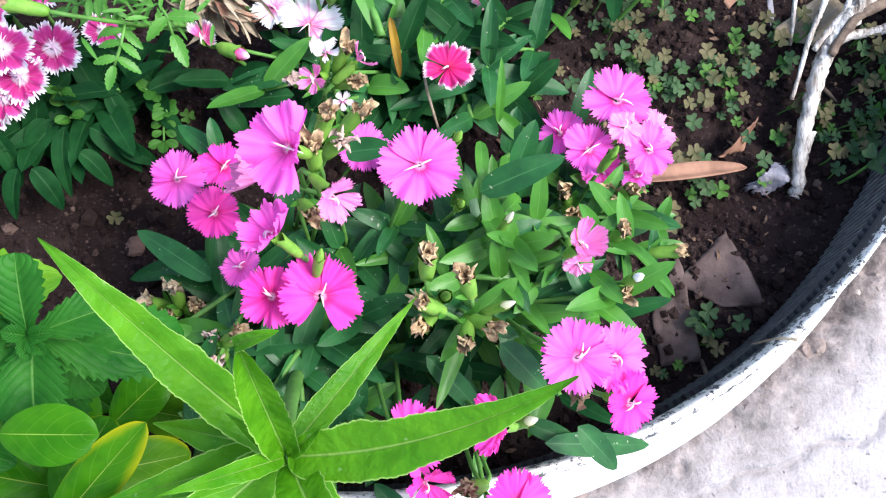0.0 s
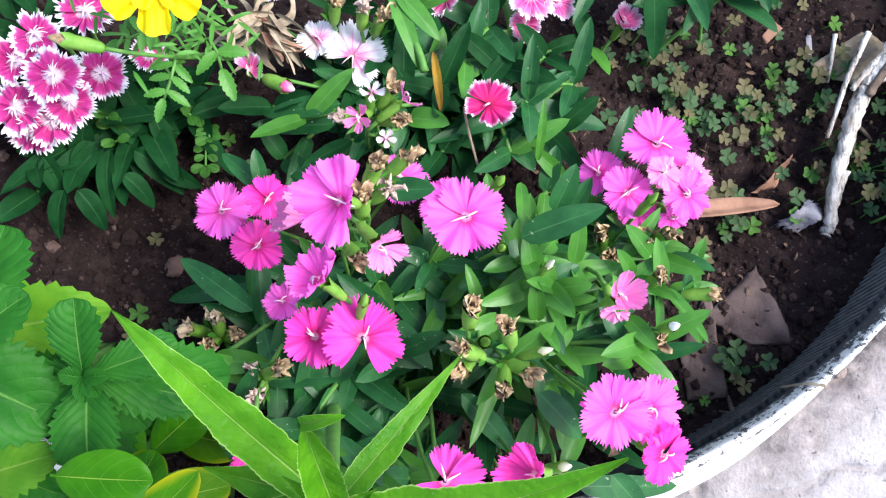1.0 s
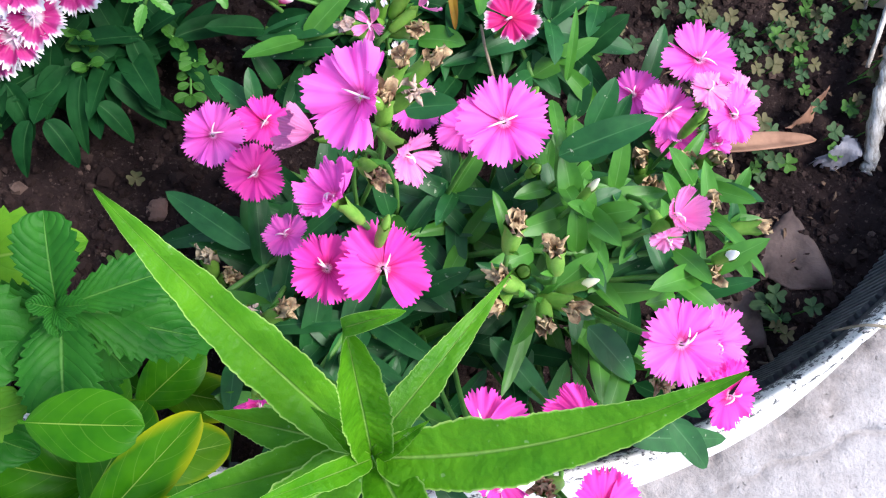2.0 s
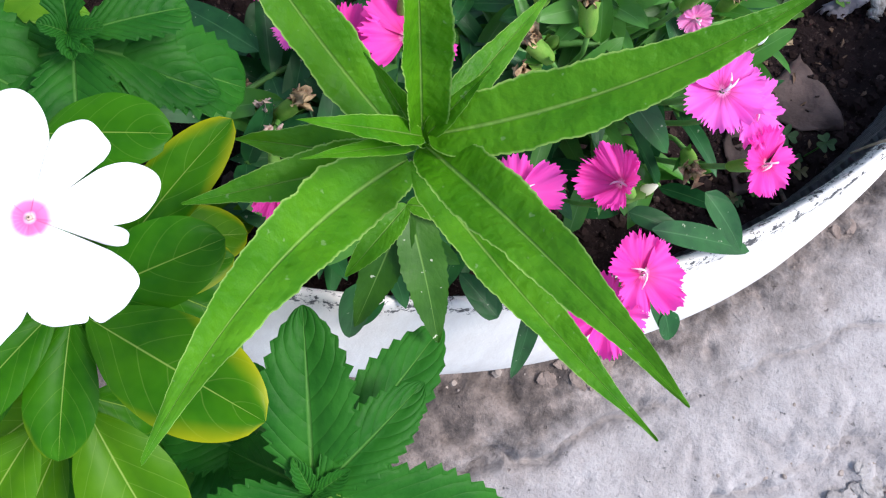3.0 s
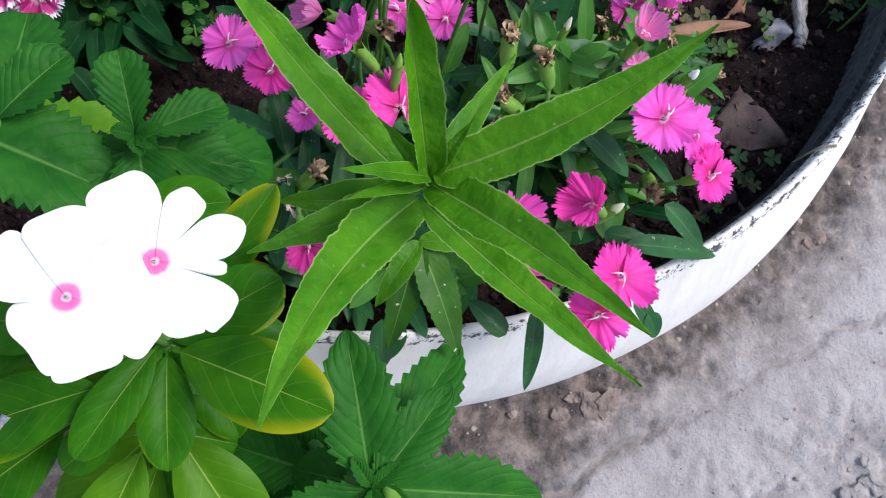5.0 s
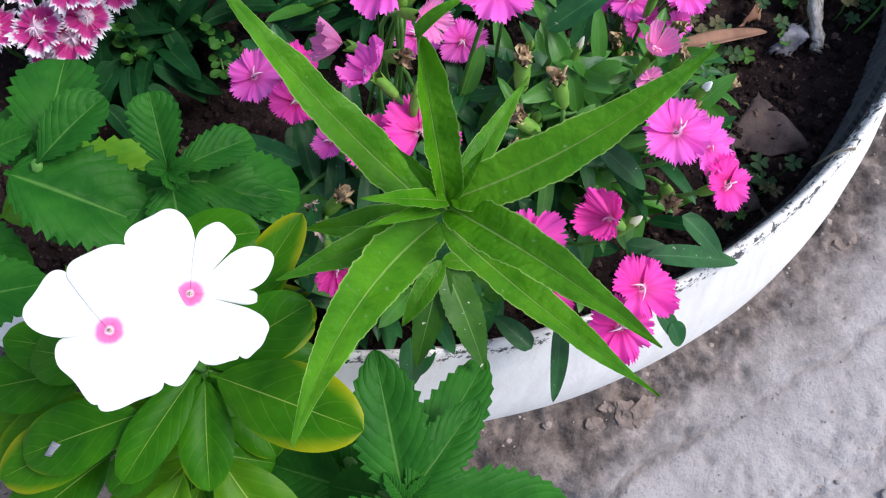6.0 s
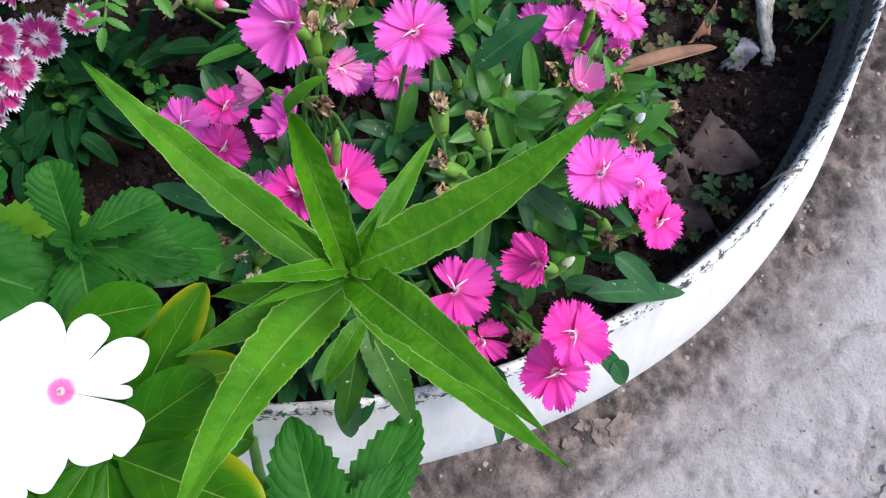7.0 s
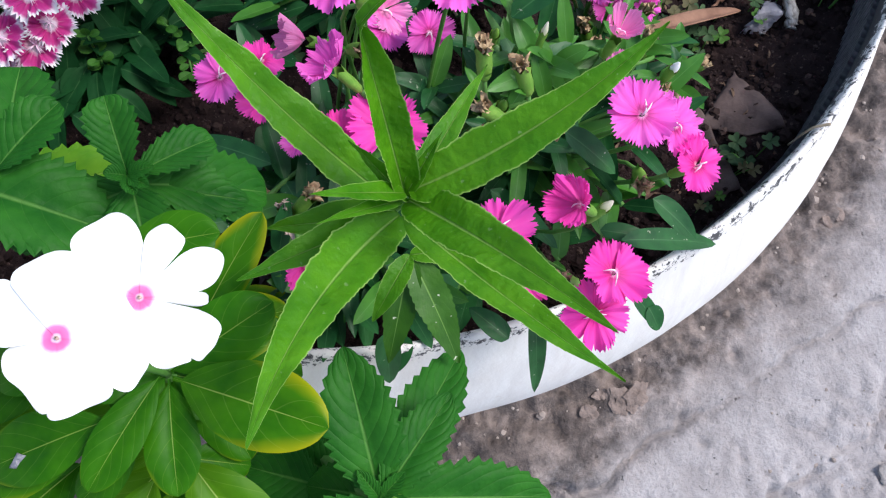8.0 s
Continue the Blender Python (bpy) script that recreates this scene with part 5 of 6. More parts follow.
# ---- crimson and white dianthus at the back ----
def build_bicolour():
    rng = random.Random(24)
    foot = ground_in_pot(-0.120, -0.110)
    p = thing("dianthus_plant", foot, "dianthus with crimson flowers edged in white and broad dark leaves", "plant", "dianthus clumps")
    B = [ground_in_pot(-0.118 + 0.022 * math.cos(k * 1.05), -0.118 + 0.022 * math.sin(k * 1.05)) for k in range(6)]
    for k, t in enumerate([(-0.1543, -0.1459, 0.2197), (-0.1359, -0.1463, 0.2170), (-0.1061, -0.1369, 0.2181), (-0.1643, -0.0886, 0.2291), (-0.1019, -0.1226, 0.2224), (-0.1691, -0.0704, 0.2278), (-0.0887, -0.1220, 0.2150), (-0.1558, -0.1589, 0.2071)]):
        # dark leaves: partly their own green, partly shade held in the colour
        add_shoot(p, B[k % 6], t, 4, 0.034, 0.0095, rng, mat=M_DIAN_DEEP_SHADED, bright=0.0, lift=0.3, from_q=0.3)
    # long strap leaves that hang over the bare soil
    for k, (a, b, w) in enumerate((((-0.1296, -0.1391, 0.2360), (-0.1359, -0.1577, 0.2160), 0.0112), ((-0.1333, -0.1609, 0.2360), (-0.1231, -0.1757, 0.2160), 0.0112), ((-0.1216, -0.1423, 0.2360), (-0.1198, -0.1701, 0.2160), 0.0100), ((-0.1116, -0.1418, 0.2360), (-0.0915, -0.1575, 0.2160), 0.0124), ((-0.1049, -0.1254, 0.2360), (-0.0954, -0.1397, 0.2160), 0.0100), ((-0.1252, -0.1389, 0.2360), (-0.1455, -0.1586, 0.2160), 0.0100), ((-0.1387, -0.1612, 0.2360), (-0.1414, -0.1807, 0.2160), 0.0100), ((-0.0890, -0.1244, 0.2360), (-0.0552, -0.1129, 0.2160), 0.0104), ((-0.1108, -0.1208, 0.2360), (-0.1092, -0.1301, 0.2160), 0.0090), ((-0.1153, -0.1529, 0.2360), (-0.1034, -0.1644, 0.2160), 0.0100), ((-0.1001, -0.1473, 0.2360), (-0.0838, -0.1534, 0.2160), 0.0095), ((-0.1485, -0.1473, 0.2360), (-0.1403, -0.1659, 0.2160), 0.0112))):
        add_leaf(p, V(a) - V((0, 0, 0.008)), b, w * 0.82, M_DIAN_DEEP_SHADED, a=0.50, b=0.85, n=16, m=7, fold=0.35, arch=0.16, bend=0.06 * (-1) ** k, roll=14 * (-1) ** (k // 2), dome=0.06)

    def fl(c, d, normal=(0, 0, 1), spin=0, mat=M_BICOL, **k):
        c = V(c)
        add_flower(p, c, d, mat, normal, spin, foot=B[int(abs(c.x * 997)) % 6], styles=9, ruffle=0.17, half=37, depth=0.24, teeth=9, **k)

    fl((-0.1370, -0.1216, 0.2594), 0.0275, (0.0, 0.0, 1), 10)
    fl((-0.1545, -0.1143, 0.2505), 0.0250, (-0.3, 0.1, 1), 40)
    fl((-0.1534, -0.1323, 0.2479), 0.0250, (-0.25, -0.2, 1), 25)
    fl((-0.1415, -0.1349, 0.2432), 0.0250, (0.15, -0.35, 1), 0)
    fl((-0.1517, -0.1381, 0.2342), 0.0230, (-0.1, -0.5, 1), 60)
    fl((-0.1240, -0.1147, 0.2452), 0.0250, (0.4, 0.0, 1), 20)
    fl((-0.1336, -0.0864, 0.2404), 0.0270, (0.05, 0.2, 1), 50)
    fl((-0.1086, -0.0993, 0.2299), 0.0180, (0.2, 0.0, 1), 10)
    fl((-0.1343, -0.1283, 0.2475), 0.0240, (0.3, -0.2, 1), 33)
    fl((-0.1493, -0.1028, 0.2500), 0.0240, (0.0, 0.3, 1), 12)
    fl((-0.1733, -0.1129, 0.2520), 0.0260, (0, 0, 1), 30)
    fl((-0.1719, -0.1294, 0.2450), 0.0250, (0, 0, 1), 0)


build_bicolour()


def build_white_back():
    rng = random.Random(25)
    foot = ground_in_pot(0.015, -0.115)
    p = thing("dianthus_plant", foot, "dianthus with white and pink flowers, spent heads and long green leaves", "plant", "dianthus clumps")
    B = [ground_in_pot(0.015 + 0.035 * math.cos(k * 0.8), -0.112 + 0.020 * math.sin(k * 0.8)) for k in range(8)]
    for k, t in enumerate([(-0.0544, -0.1177, 0.2285), (-0.0389, -0.1238, 0.2363), (-0.0188, -0.1332, 0.2388), (0.0051, -0.1224, 0.2433), (0.0192, -0.1063, 0.2450), (0.0295, -0.0911, 0.2412), (0.0445, -0.0962, 0.2445), (0.0573, -0.1113, 0.2461), (0.0711, -0.1227, 0.2439), (0.0501, -0.1351, 0.2465), (0.0214, -0.1350, 0.2373),
                           (0.0792, -0.1003, 0.2419), (-0.0013, -0.0857, 0.2407), (0.0393, -0.0771, 0.2420), (0.0667, -0.0869, 0.2386), (0.0082, -0.0685, 0.2399), (-0.0271, -0.0708, 0.2371), (0.0401, -0.0518, 0.2342), (0.0906, -0.0763, 0.2307), (-0.0485, -0.1379, 0.2172)]):
        # every other shoot is darker, shade between leaves put into its colour
        add_shoot(p, B[k % 8], t, 4, 0.036, 0.0088, rng, mat=M_DIAN if k % 2 else M_DIAN_DEEP_SHADED, bright=0.16, lift=0.15, from_q=0.4)

    def lf(base, tip, w, bright=False, **k):
        add_leaf(p, base, tip, w, M_DIAN_BRIGHT if bright else M_DIAN, a=0.45, b=0.72, n=14, m=7, fold=0.25, **k)

    lf((-0.0065, -0.0766, 0.2674), (0.0074, -0.1090, 0.2655), 0.0072, True)
    lf((-0.0042, -0.0764, 0.2676), (0.0144, -0.0955, 0.2672), 0.0080, True)
    lf((-0.0065, -0.0766, 0.2674), (-0.0193, -0.0598, 0.2712), 0.0080, True)
    lf((-0.0065, -0.0766, 0.2674), (0.0184, -0.0638, 0.2725), 0.0070, True)
    lf((-0.0246, -0.1181, 0.2425), (-0.0579, -0.1215, 0.2272), 0.0095)
    add_leaf(p, (0.0125, -0.0984, 0.2620), (0.0181, -0.1214, 0.2520), 0.0036, M_LEAF_YEL, label="yellow withered leaf", a=0.5, b=0.6, n=14, m=7, fold=0.5, arch=0.1)
    add_stem(p, bezier((0.0006, -0.0883, 0.2620), (0.0059, -0.1001, 0.2700), (0.0087, -0.1097, 0.2680), 8), [0.0016] * 7 + [0.0020])
    lf((-0.0265, -0.1249, 0.2344), (-0.0573, -0.1260, 0.2199), 0.0085)
    lf((0.0562, -0.1452, 0.2710), (0.0533, -0.1250, 0.2909), 0.0035, True)
    lf((0.0500, -0.1141, 0.2448), (0.0966, -0.1180, 0.2383), 0.0120)
    lf((0.0932, -0.1411, 0.2525), (0.0997, -0.1142, 0.2602), 0.0080)
    lf((0.0891, -0.0461, 0.2509), (0.0769, -0.0748, 0.2486), 0.0075)

    def fl(c, d, mat, normal=(0, 0, 1), spin=0, **k):
        c = V(c)
        add_flower(p, c, d, mat, normal, spin, foot=B[int(abs(c.x * 997)) % 8], **k)

    fl((-0.0205, -0.0985, 0.2482), 0.0300, M_WHPINK, (0.0, 0.0, 1), 62, skip=(0,), half=34)
    fl((-0.0354, -0.0925, 0.2489), 0.0210, M_WHPINK, (-0.3, 0.2, 1), 20)
    fl((0.0360, -0.1212, 0.2670), 0.0225, M_RED, (0.05, 0.0, 1), 22, half=31, depth=0.10, ruffle=0.16)
    fl((0.0569, -0.0636, 0.2491), 0.0270, M_PICO, (0.1, 0.1, 1), 0)
    fl((0.0698, -0.0633, 0.2451), 0.0200, M_PICO, (0.5, 0.0, 1), 30)
    fl((0.0558, -0.0736, 0.2439), 0.0160, M_PICO, (-0.1, -0.6, 0.8), 10)
    fl((0.0195, -0.0649, 0.2416), 0.0190, M_PICO, (-0.6, -0.1, 0.8), 10, cup=0.3)
    fl((0.1040, -0.0674, 0.2399), 0.0165, M_PICO, (0.1, 0.2, 1), 0, cup=0.55, half=33)
    fl((-0.0615, -0.1148, 0.2654), 0.0150, M_PICO, (-0.2, -0.2, 0.9), 30, cup=0.6, half=28, skip=(0, 1))
    fl((-0.0303, -0.0629, 0.2513), 0.0170, M_PICO, (0.0, 0.3, 1), 30)
    fl((-0.0582, -0.0680, 0.2419), 0.0160, M_PICO, (0.2, 0.1, 1), 30)
    fl((-0.0174, -0.1393, 0.2945), 0.0120, M_PALE, (-0.3, -0.4, 0.8), 30, cup=0.7, half=24)
    fl((-0.0016, -0.1318, 0.2952), 0.0120, M_PALE, (0.6, 0.4, 0.6), 30, cup=0.8, half=20, skip=(2, 3))
    fl((-0.0137, -0.1298, 0.2949), 0.0110, M_WHPINK, (0.0, 0.3, 1), 30, cup=0.4, half=20)
    fl((-0.0068, -0.1430, 0.2820), 0.0080, M_WHPINK, (0.1, -0.2, 1), 30, cup=0.4, half=24)
    add_bud(p, (-0.0477, -0.1201, 0.2662), (0.75, -0.35, 0.35), 0.010, 0.0030, M_PICO, B[0])
    add_bud(p, (0.0588, -0.0773, 0.2285), (0.0, -0.3, 0.9), 0.007, 0.0026, M_PICO, B[3])
    for k, (c, n) in enumerate((((-0.0294, -0.0825, 0.2643), (0.0, 0.4, 1)), ((-0.0178, -0.0853, 0.2679), (0.0, 0.4, 1)), ((-0.0100, -0.0868, 0.2643), (0.2, 0.3, 1)), ((-0.0246, -0.1369, 0.2861), (-0.7, 0.0, 0.6)), ((-0.0032, -0.1374, 0.2874), (0.6, -0.2, 0.7)), ((0.0378, -0.0690, 0.2416), (0.2, -0.4, 0.8)), ((-0.0065, -0.1280, 0.2959), (0.3, 0.4, 0.9)))):
        add_seed_head(p, c, n, foot=B[k % 8], seed=120 + k, tuft=M_DRY_PALE if k % 2 else M_DRY)


build_white_back()


def build_far_dianthus():
    rng = random.Random(26)
    foot = ground_in_pot(0.140, -0.060)
    p = thing("dianthus_plant", foot, "leafy dianthus clump without open flowers", "plant", "dianthus clumps")
    for k, t in enumerate([(0.1098, -0.0400, 0.2598), (0.1332, -0.0384, 0.2616), (0.1565, -0.0343, 0.2640), (0.0979, -0.0285, 0.2561), (0.1779, -0.0275, 0.2608)]):
        add_shoot(p, foot + V((0.02 * math.cos(k), 0.015 * math.sin(k), 0)), t, 3, 0.036, 0.0095, rng, bright=0.1, from_q=0.5)
    for a, b, w in (((0.1055, -0.0504, 0.2691), (0.1165, -0.0859, 0.2444), 0.0115), ((0.1323, -0.0435, 0.2663), (0.1383, -0.0696, 0.2500), 0.0080), ((0.1485, -0.0426, 0.2736), (0.1703, -0.0601, 0.2579), 0.0100), ((0.1722, -0.0382, 0.2699), (0.1740, -0.0575, 0.2589), 0.0090), ((0.1436, -0.0403, 0.2678), (0.1509, -0.0541, 0.2584), 0.007)):
        add_leaf(p, a, b, w, M_DIAN_DEEP_SHADED, a=0.5, b=0.65, n=14, m=7, fold=0.2, arch=0.12)


build_far_dianthus()


# ---- yellow marigold ----
def build_marigold():
    foot = ground_in_pot(-0.060, -0.085)
    p = thing("marigold_plant", foot, "marigold with one bright yellow flower and feathery leaflets", "plant")
    C = V((-0.0876, -0.1091, 0.3300))
    rng = random.Random(31)
    ex, ey, n = basis((0.0, -0.25, 1))
    v, f = calyx_mesh(C - n * 0.002, n, 0.014, 0.0045)
    head = part_of(p, "flower", v, f, M_CALYX)
    for ring, (cnt, R, lift) in enumerate(((7, 0.0180, 0.0), (6, 0.0115, 0.0018), (4, 0.0060, 0.0034))):
        for i in range(cnt):
            v, f, u = petal(C, ex, ey, n, 6.2832 * i / cnt + ring * 0.4, R * rng.uniform(0.9, 1.05), radians(23), lift, 0.02, 0.10, 4, 0.20, rng, na=15, nr=9, shape="lobe")
            part_of(head, "petal", v, f, M_YELLOW, u)
    add_stem(p, bezier(foot, C - n * 0.05, C - n * 0.015, 8), 0.0014)
    add_bud(p, (-0.1173, -0.1258, 0.3109), (-1.0, 0.1, 0.1), 0.012, 0.0026, M_DRY, foot)
    # leaves cut into toothed leaflets
    for a, b, pairs, L0 in (((-0.0865, -0.1202, 0.2870), (-0.0900, -0.1345, 0.2830), 3, 0.0095), ((-0.0752, -0.1110, 0.2870), (-0.0700, -0.1215, 0.2840), 1, 0.0130), ((-0.0930, -0.1100, 0.2900), (-0.1060, -0.1150, 0.2860), 3, 0.0075)):
        a, b = V(a), V(b)
        pts = bezier(a, (a + b) / 2 + V((0.002, 0, 0.004)), b, 2 * pairs + 1)
        add_stem(p, pts, 0.0006)
        d = (b - a).normalized()
        s = d.cross(V((0, 0, 1))).normalized()
        kw = dict(name="leaflet", teeth=6, tooth=0.35, m=5, a=0.62, b=0.75, fold=0.3, arch=0.12, rag=0.1)
        for i in range(pairs):
            for sg in (-1, 1):
                L = L0 * rng.uniform(0.85, 1.1)
                q = pts[2 * i + 1]
                add_leaf(p, q, q + (d * rng.uniform(0.25, 0.6) + s * sg).normalized() * L + V((0, 0, rng.uniform(-0.003, 0.002))), L * rng.uniform(0.34, 0.44), M_FERN, roll=rng.uniform(-20, 20), **kw)
        add_leaf(p, b, b + d * L0, L0 * 0.4, M_FERN, **kw)
    add_stem(p, bezier(foot, (-0.06, -0.10, 0.25), (-0.0890, -0.1187, 0.2831), 7), 0.0012)
    # finely cut leaves under the flower head
    q0 = V((-0.0880, -0.1075, 0.2880))
    for k in range(110):
        q = q0 + V((rng.gauss(0, 0.013), rng.gauss(0, 0.007), rng.uniform(-0.012, 0.004)))
        w = rng.uniform(0, 6.28)
        add_leaf(p, q, q + V((math.cos(w), math.sin(w), rng.uniform(-0.5, 0.6))) * rng.uniform(0.006, 0.011), rng.uniform(0.0009, 0.0018), M_FERN, name="leaflet", n=6, m=3, a=0.4, b=0.6, arch=rng.uniform(0.0, 0.3))


build_marigold()


# ---- clover on the soil ----
def heart(c, dvec, size, n):
    c, dvec, n = V(c), V(dvec).normalized(), V(n)
    s = dvec.cross(n).normalized()
    out = []
    for q, w in ((0.0, 0.06), (0.25, 0.34), (0.55, 0.60), (0.8, 0.62), (0.97, 0.42)):
        for j in range(5):
            k = j / 2 - 1
            dip = 0.16 * (1 - abs(k)) if q > 0.7 else 0.0
            out.append(c + dvec * size * (q - dip) + s * size * w * k + n * size * 0.12 * abs(k))
    uv = [(j / 4, i / 4) for i in range(5) for j in range(5)]
    return out, grid_faces(5, 5), uv


def build_clover():
    rng = random.Random(41)
    makers = []
    for k in range(6):
        p = thing("clover", (0, 0, 0), "small three-leaved clover sprouting from dark soil", "clover", "clovers on the soil")
        h = 0.006 + 0.002 * k
        tip = V((rng.uniform(-0.004, 0.004), rng.uniform(-0.004, 0.004), h))
        add_stem(p, bezier((0, 0, -0.004), (0, 0, h * 0.6), tip, 5), 0.0004)
        a0 = rng.uniform(0, 6.28)
        for i in range(3):
            a = a0 + 2.094 * i
            v, f, u = heart(tip, (math.cos(a), math.sin(a), rng.uniform(-0.15, 0.25)), 0.0044, (0, 0, 1))
            part_of(p, "leaflet", v, f, (M_CLOVER, M_CLOVER_BRIGHT, M_CLOVER, M_CLOVER_DULL, M_CLOVER, M_CLOVER_DULL)[k], u)
        makers.append(p)
    spots = []
    for (cx, cy, _), sx, sy, num in CLOVER_PATCHES:
        for _ in range(int(num * 1.35)):
            spots.append((rng.gauss(cx, sx * 1.4), rng.gauss(cy, sy * 1.4)))
    used = 0
    spots.append(BIG_CLOVER[:2])
    for x, y in spots:
        if math.hypot(x, y) > 0.286:
            continue
        m = Matrix.Translation((x, y, soil_height(x, y))) @ Matrix.Rotation(rng.uniform(0, 6.28), 4, "Z") @ Matrix.Rotation(rng.uniform(-0.3, 0.3), 4, "X")
        src = makers[used % 6 if (x, y) != BIG_CLOVER[:2] else 4]
        if used < 6:
            src.matrix_basis = m
        else:
            c = copy_thing(src, m)
            c.scale = (1, 1, 1)
            s = rng.uniform(0.6, 1.1) if (x, y) != BIG_CLOVER[:2] else 1.75
            c.scale = (s, s, s)
        used += 1


BIG_CLOVER = (0.2400, -0.1500, 0.2140)
CLOVER_PATCHES = (((0.2688, -0.0857, 0.2060), 0.008, 0.008, 12), ((0.2717, -0.1088, 0.2060), 0.008, 0.008, 10), ((0.2502, -0.1161, 0.2060), 0.010, 0.008, 12), ((0.2443, -0.1300, 0.2060), 0.006, 0.006, 7), ((0.2214, -0.1206, 0.2060), 0.006, 0.008, 6), ((0.1856, -0.0969, 0.2060), 0.012, 0.007, 14), ((0.1363, -0.0789, 0.2060), 0.008, 0.012, 10), ((0.1407, -0.0474, 0.2060), 0.01, 0.012, 10), ((0.1135, -0.0831, 0.2060), 0.01, 0.008, 8), ((0.1047, -0.0956, 0.2060), 0.006, 0.006, 4), ((0.1587, -0.0913, 0.2060), 0.012, 0.008, 14), ((0.1865, -0.0860, 0.2060), 0.012, 0.01, 12), ((0.2150, -0.0807, 0.2060), 0.012, 0.01, 9), ((0.2100, -0.0344, 0.2060), 0.01, 0.01, 7), ((0.1783, -0.0281, 0.2060), 0.01, 0.008, 6), ((0.1762, -0.1431, 0.2060), 0.014, 0.005, 12), ((0.1579, -0.1557, 0.2060), 0.008, 0.006, 6), ((0.2137, -0.1201, 0.2060), 0.01, 0.006, 6), ((0.2485, -0.1207, 0.2060), 0.008, 0.008, 5), ((0.1406, -0.0627, 0.2060), 0.01, 0.006, 6), ((-0.0518, -0.1356, 0.2060), 0.012, 0.01, 4), ((-0.1043, -0.1786, 0.2060), 0.004, 0.004, 1), ((-0.1056, -0.2192, 0.2060), 0.01, 0.006, 4), ((0.1703, -0.2226, 0.2060), 0.004, 0.004, 4), ((0.1550, -0.2417, 0.2060), 0.005, 0.003, 3), ((0.2551, -0.1461, 0.2060), 0.002, 0.002, 1))
build_clover()


# ---- small weeds with rounded leaflets ----
def build_weed(at, sprays, seed, mat, label):
    rng = random.Random(seed)
    foot = ground_in_pot(*at)
    p = thing("weed_seedling", foot, label, "weed", "small weeds")
    for top in sprays:
        pts = bezier(foot, foot.lerp(V(top), 0.5) + V((0, 0, 0.006)), top, 6)
        add_stem(p, pts, 0.0005)
        d = (pts[-1] - pts[-3]).normalized()
        side = d.cross(V((0, 0, 1))).normalized()
        for q, sg in ((3, 1), (3, -1), (4, 1), (4, -1), (5, 1), (5, -1), (5, 0)):
            w = (side * sg + d * (0.5 if sg else 1.0)).normalized()
            L = rng.uniform(0.0050, 0.0075)
            add_leaf(p, pts[q], pts[q] + w * L + V((0, 0, rng.uniform(-0.002, 0.002))), L * 0.6, mat, name="leaflet", n=10, m=7, a=0.65, b=0.55, stalk=0.15, fold=0.2, arch=0.12, dome=0.08)


build_weed((-0.0850, -0.1200), ((-0.0898, -0.1241, 0.2290), (-0.0806, -0.1330, 0.2270), (-0.0821, -0.1446, 0.2220)), 1, M_WEED, "small weed with rounded bright green leaflets on dark soil")
build_weed((-0.1215, -0.1330), ((-0.1184, -0.1395, 0.2330), (-0.1215, -0.1309, 0.2390)), 2, M_WEED, "tiny weed with bright green leaflets among dark strap leaves")
build_weed((0.1690, -0.2290), ((0.1640, -0.2195, 0.2190), (0.1690, -0.2250, 0.2200)), 3, M_CLOVER, "small grey-green weed with paired round leaflets beside a twig")


# ---- litter on the soil ----
def sheet(name, corners, mat, label, category, n=12, crumple=0.002, curl=0.0, seed=0, hole=None, ragged=0.05):
    """A crumpled leaf or scrap that spans four corners."""
    a, b, c, d = (V(q) for q in corners)
    rng = random.Random(seed)
    o = V((rng.uniform(0, 50), rng.uniform(0, 50), 0))
    verts, ids, faces = [], {}, []
    size = (a - c).length
    for i in range(n + 1):
        for j in range(n + 1):
            u, v = i / n, j / n
            if ragged and (i in (0, n) or j in (0, n)):
                u += ragged * noise.noise(o + V((j * 0.9, i * 0.9, 1)))
                v += ragged * noise.noise(o + V((j * 0.9, i * 0.9, 5)))
            p = a * (1 - u) * (1 - v) + b * u * (1 - v) + c * u * v + d * (1 - u) * v
            p = p + V((0, 0, crumple * noise.noise(o + p * 90) + curl * size * (u - 0.5) ** 2))
            if math.hypot(p.x, p.y) < 0.297:
                p.z = max(p.z, soil_height(p.x, p.y) + 0.0012)
            ids[i, j] = len(verts)
            verts.append(p)
    for i in range(n):
        for j in range(n):
            if hole and abs(i - hole[0]) < 1 and abs(j - hole[1]) < 1:
                continue
            faces.append((ids[i, j], ids[i + 1, j], ids[i + 1, j + 1], ids[i, j + 1]))
    c0 = (a + b + c + d) / 4
    ob = new(name, mesh_of(name, [v - c0 for v in verts], faces, mat))
    ob.location = c0
    mod = ob.modifiers.new("thickness", "SOLIDIFY")
    mod.thickness = 0.0004
    return tagged(ob, label, category)


sheet("dead_leaf", ((0.1568, -0.1995, 0.2060), (0.1853, -0.1729, 0.2035), (0.1930, -0.2122, 0.2160), (0.1746, -0.2128, 0.2100)), M_DEAD, "torn grey-brown dead leaf lying on the soil", "dead leaf", crumple=0.004, seed=3, n=18, hole=(8, 11), ragged=0.03)
sheet("dead_leaf", ((0.1450, -0.2161, 0.2050), (0.1609, -0.1825, 0.2050), (0.1633, -0.2377, 0.2070), (0.1465, -0.2404, 0.2060)), M_DEAD, "flat brown dead leaf under the flowers", "dead leaf", crumple=0.004, seed=5)
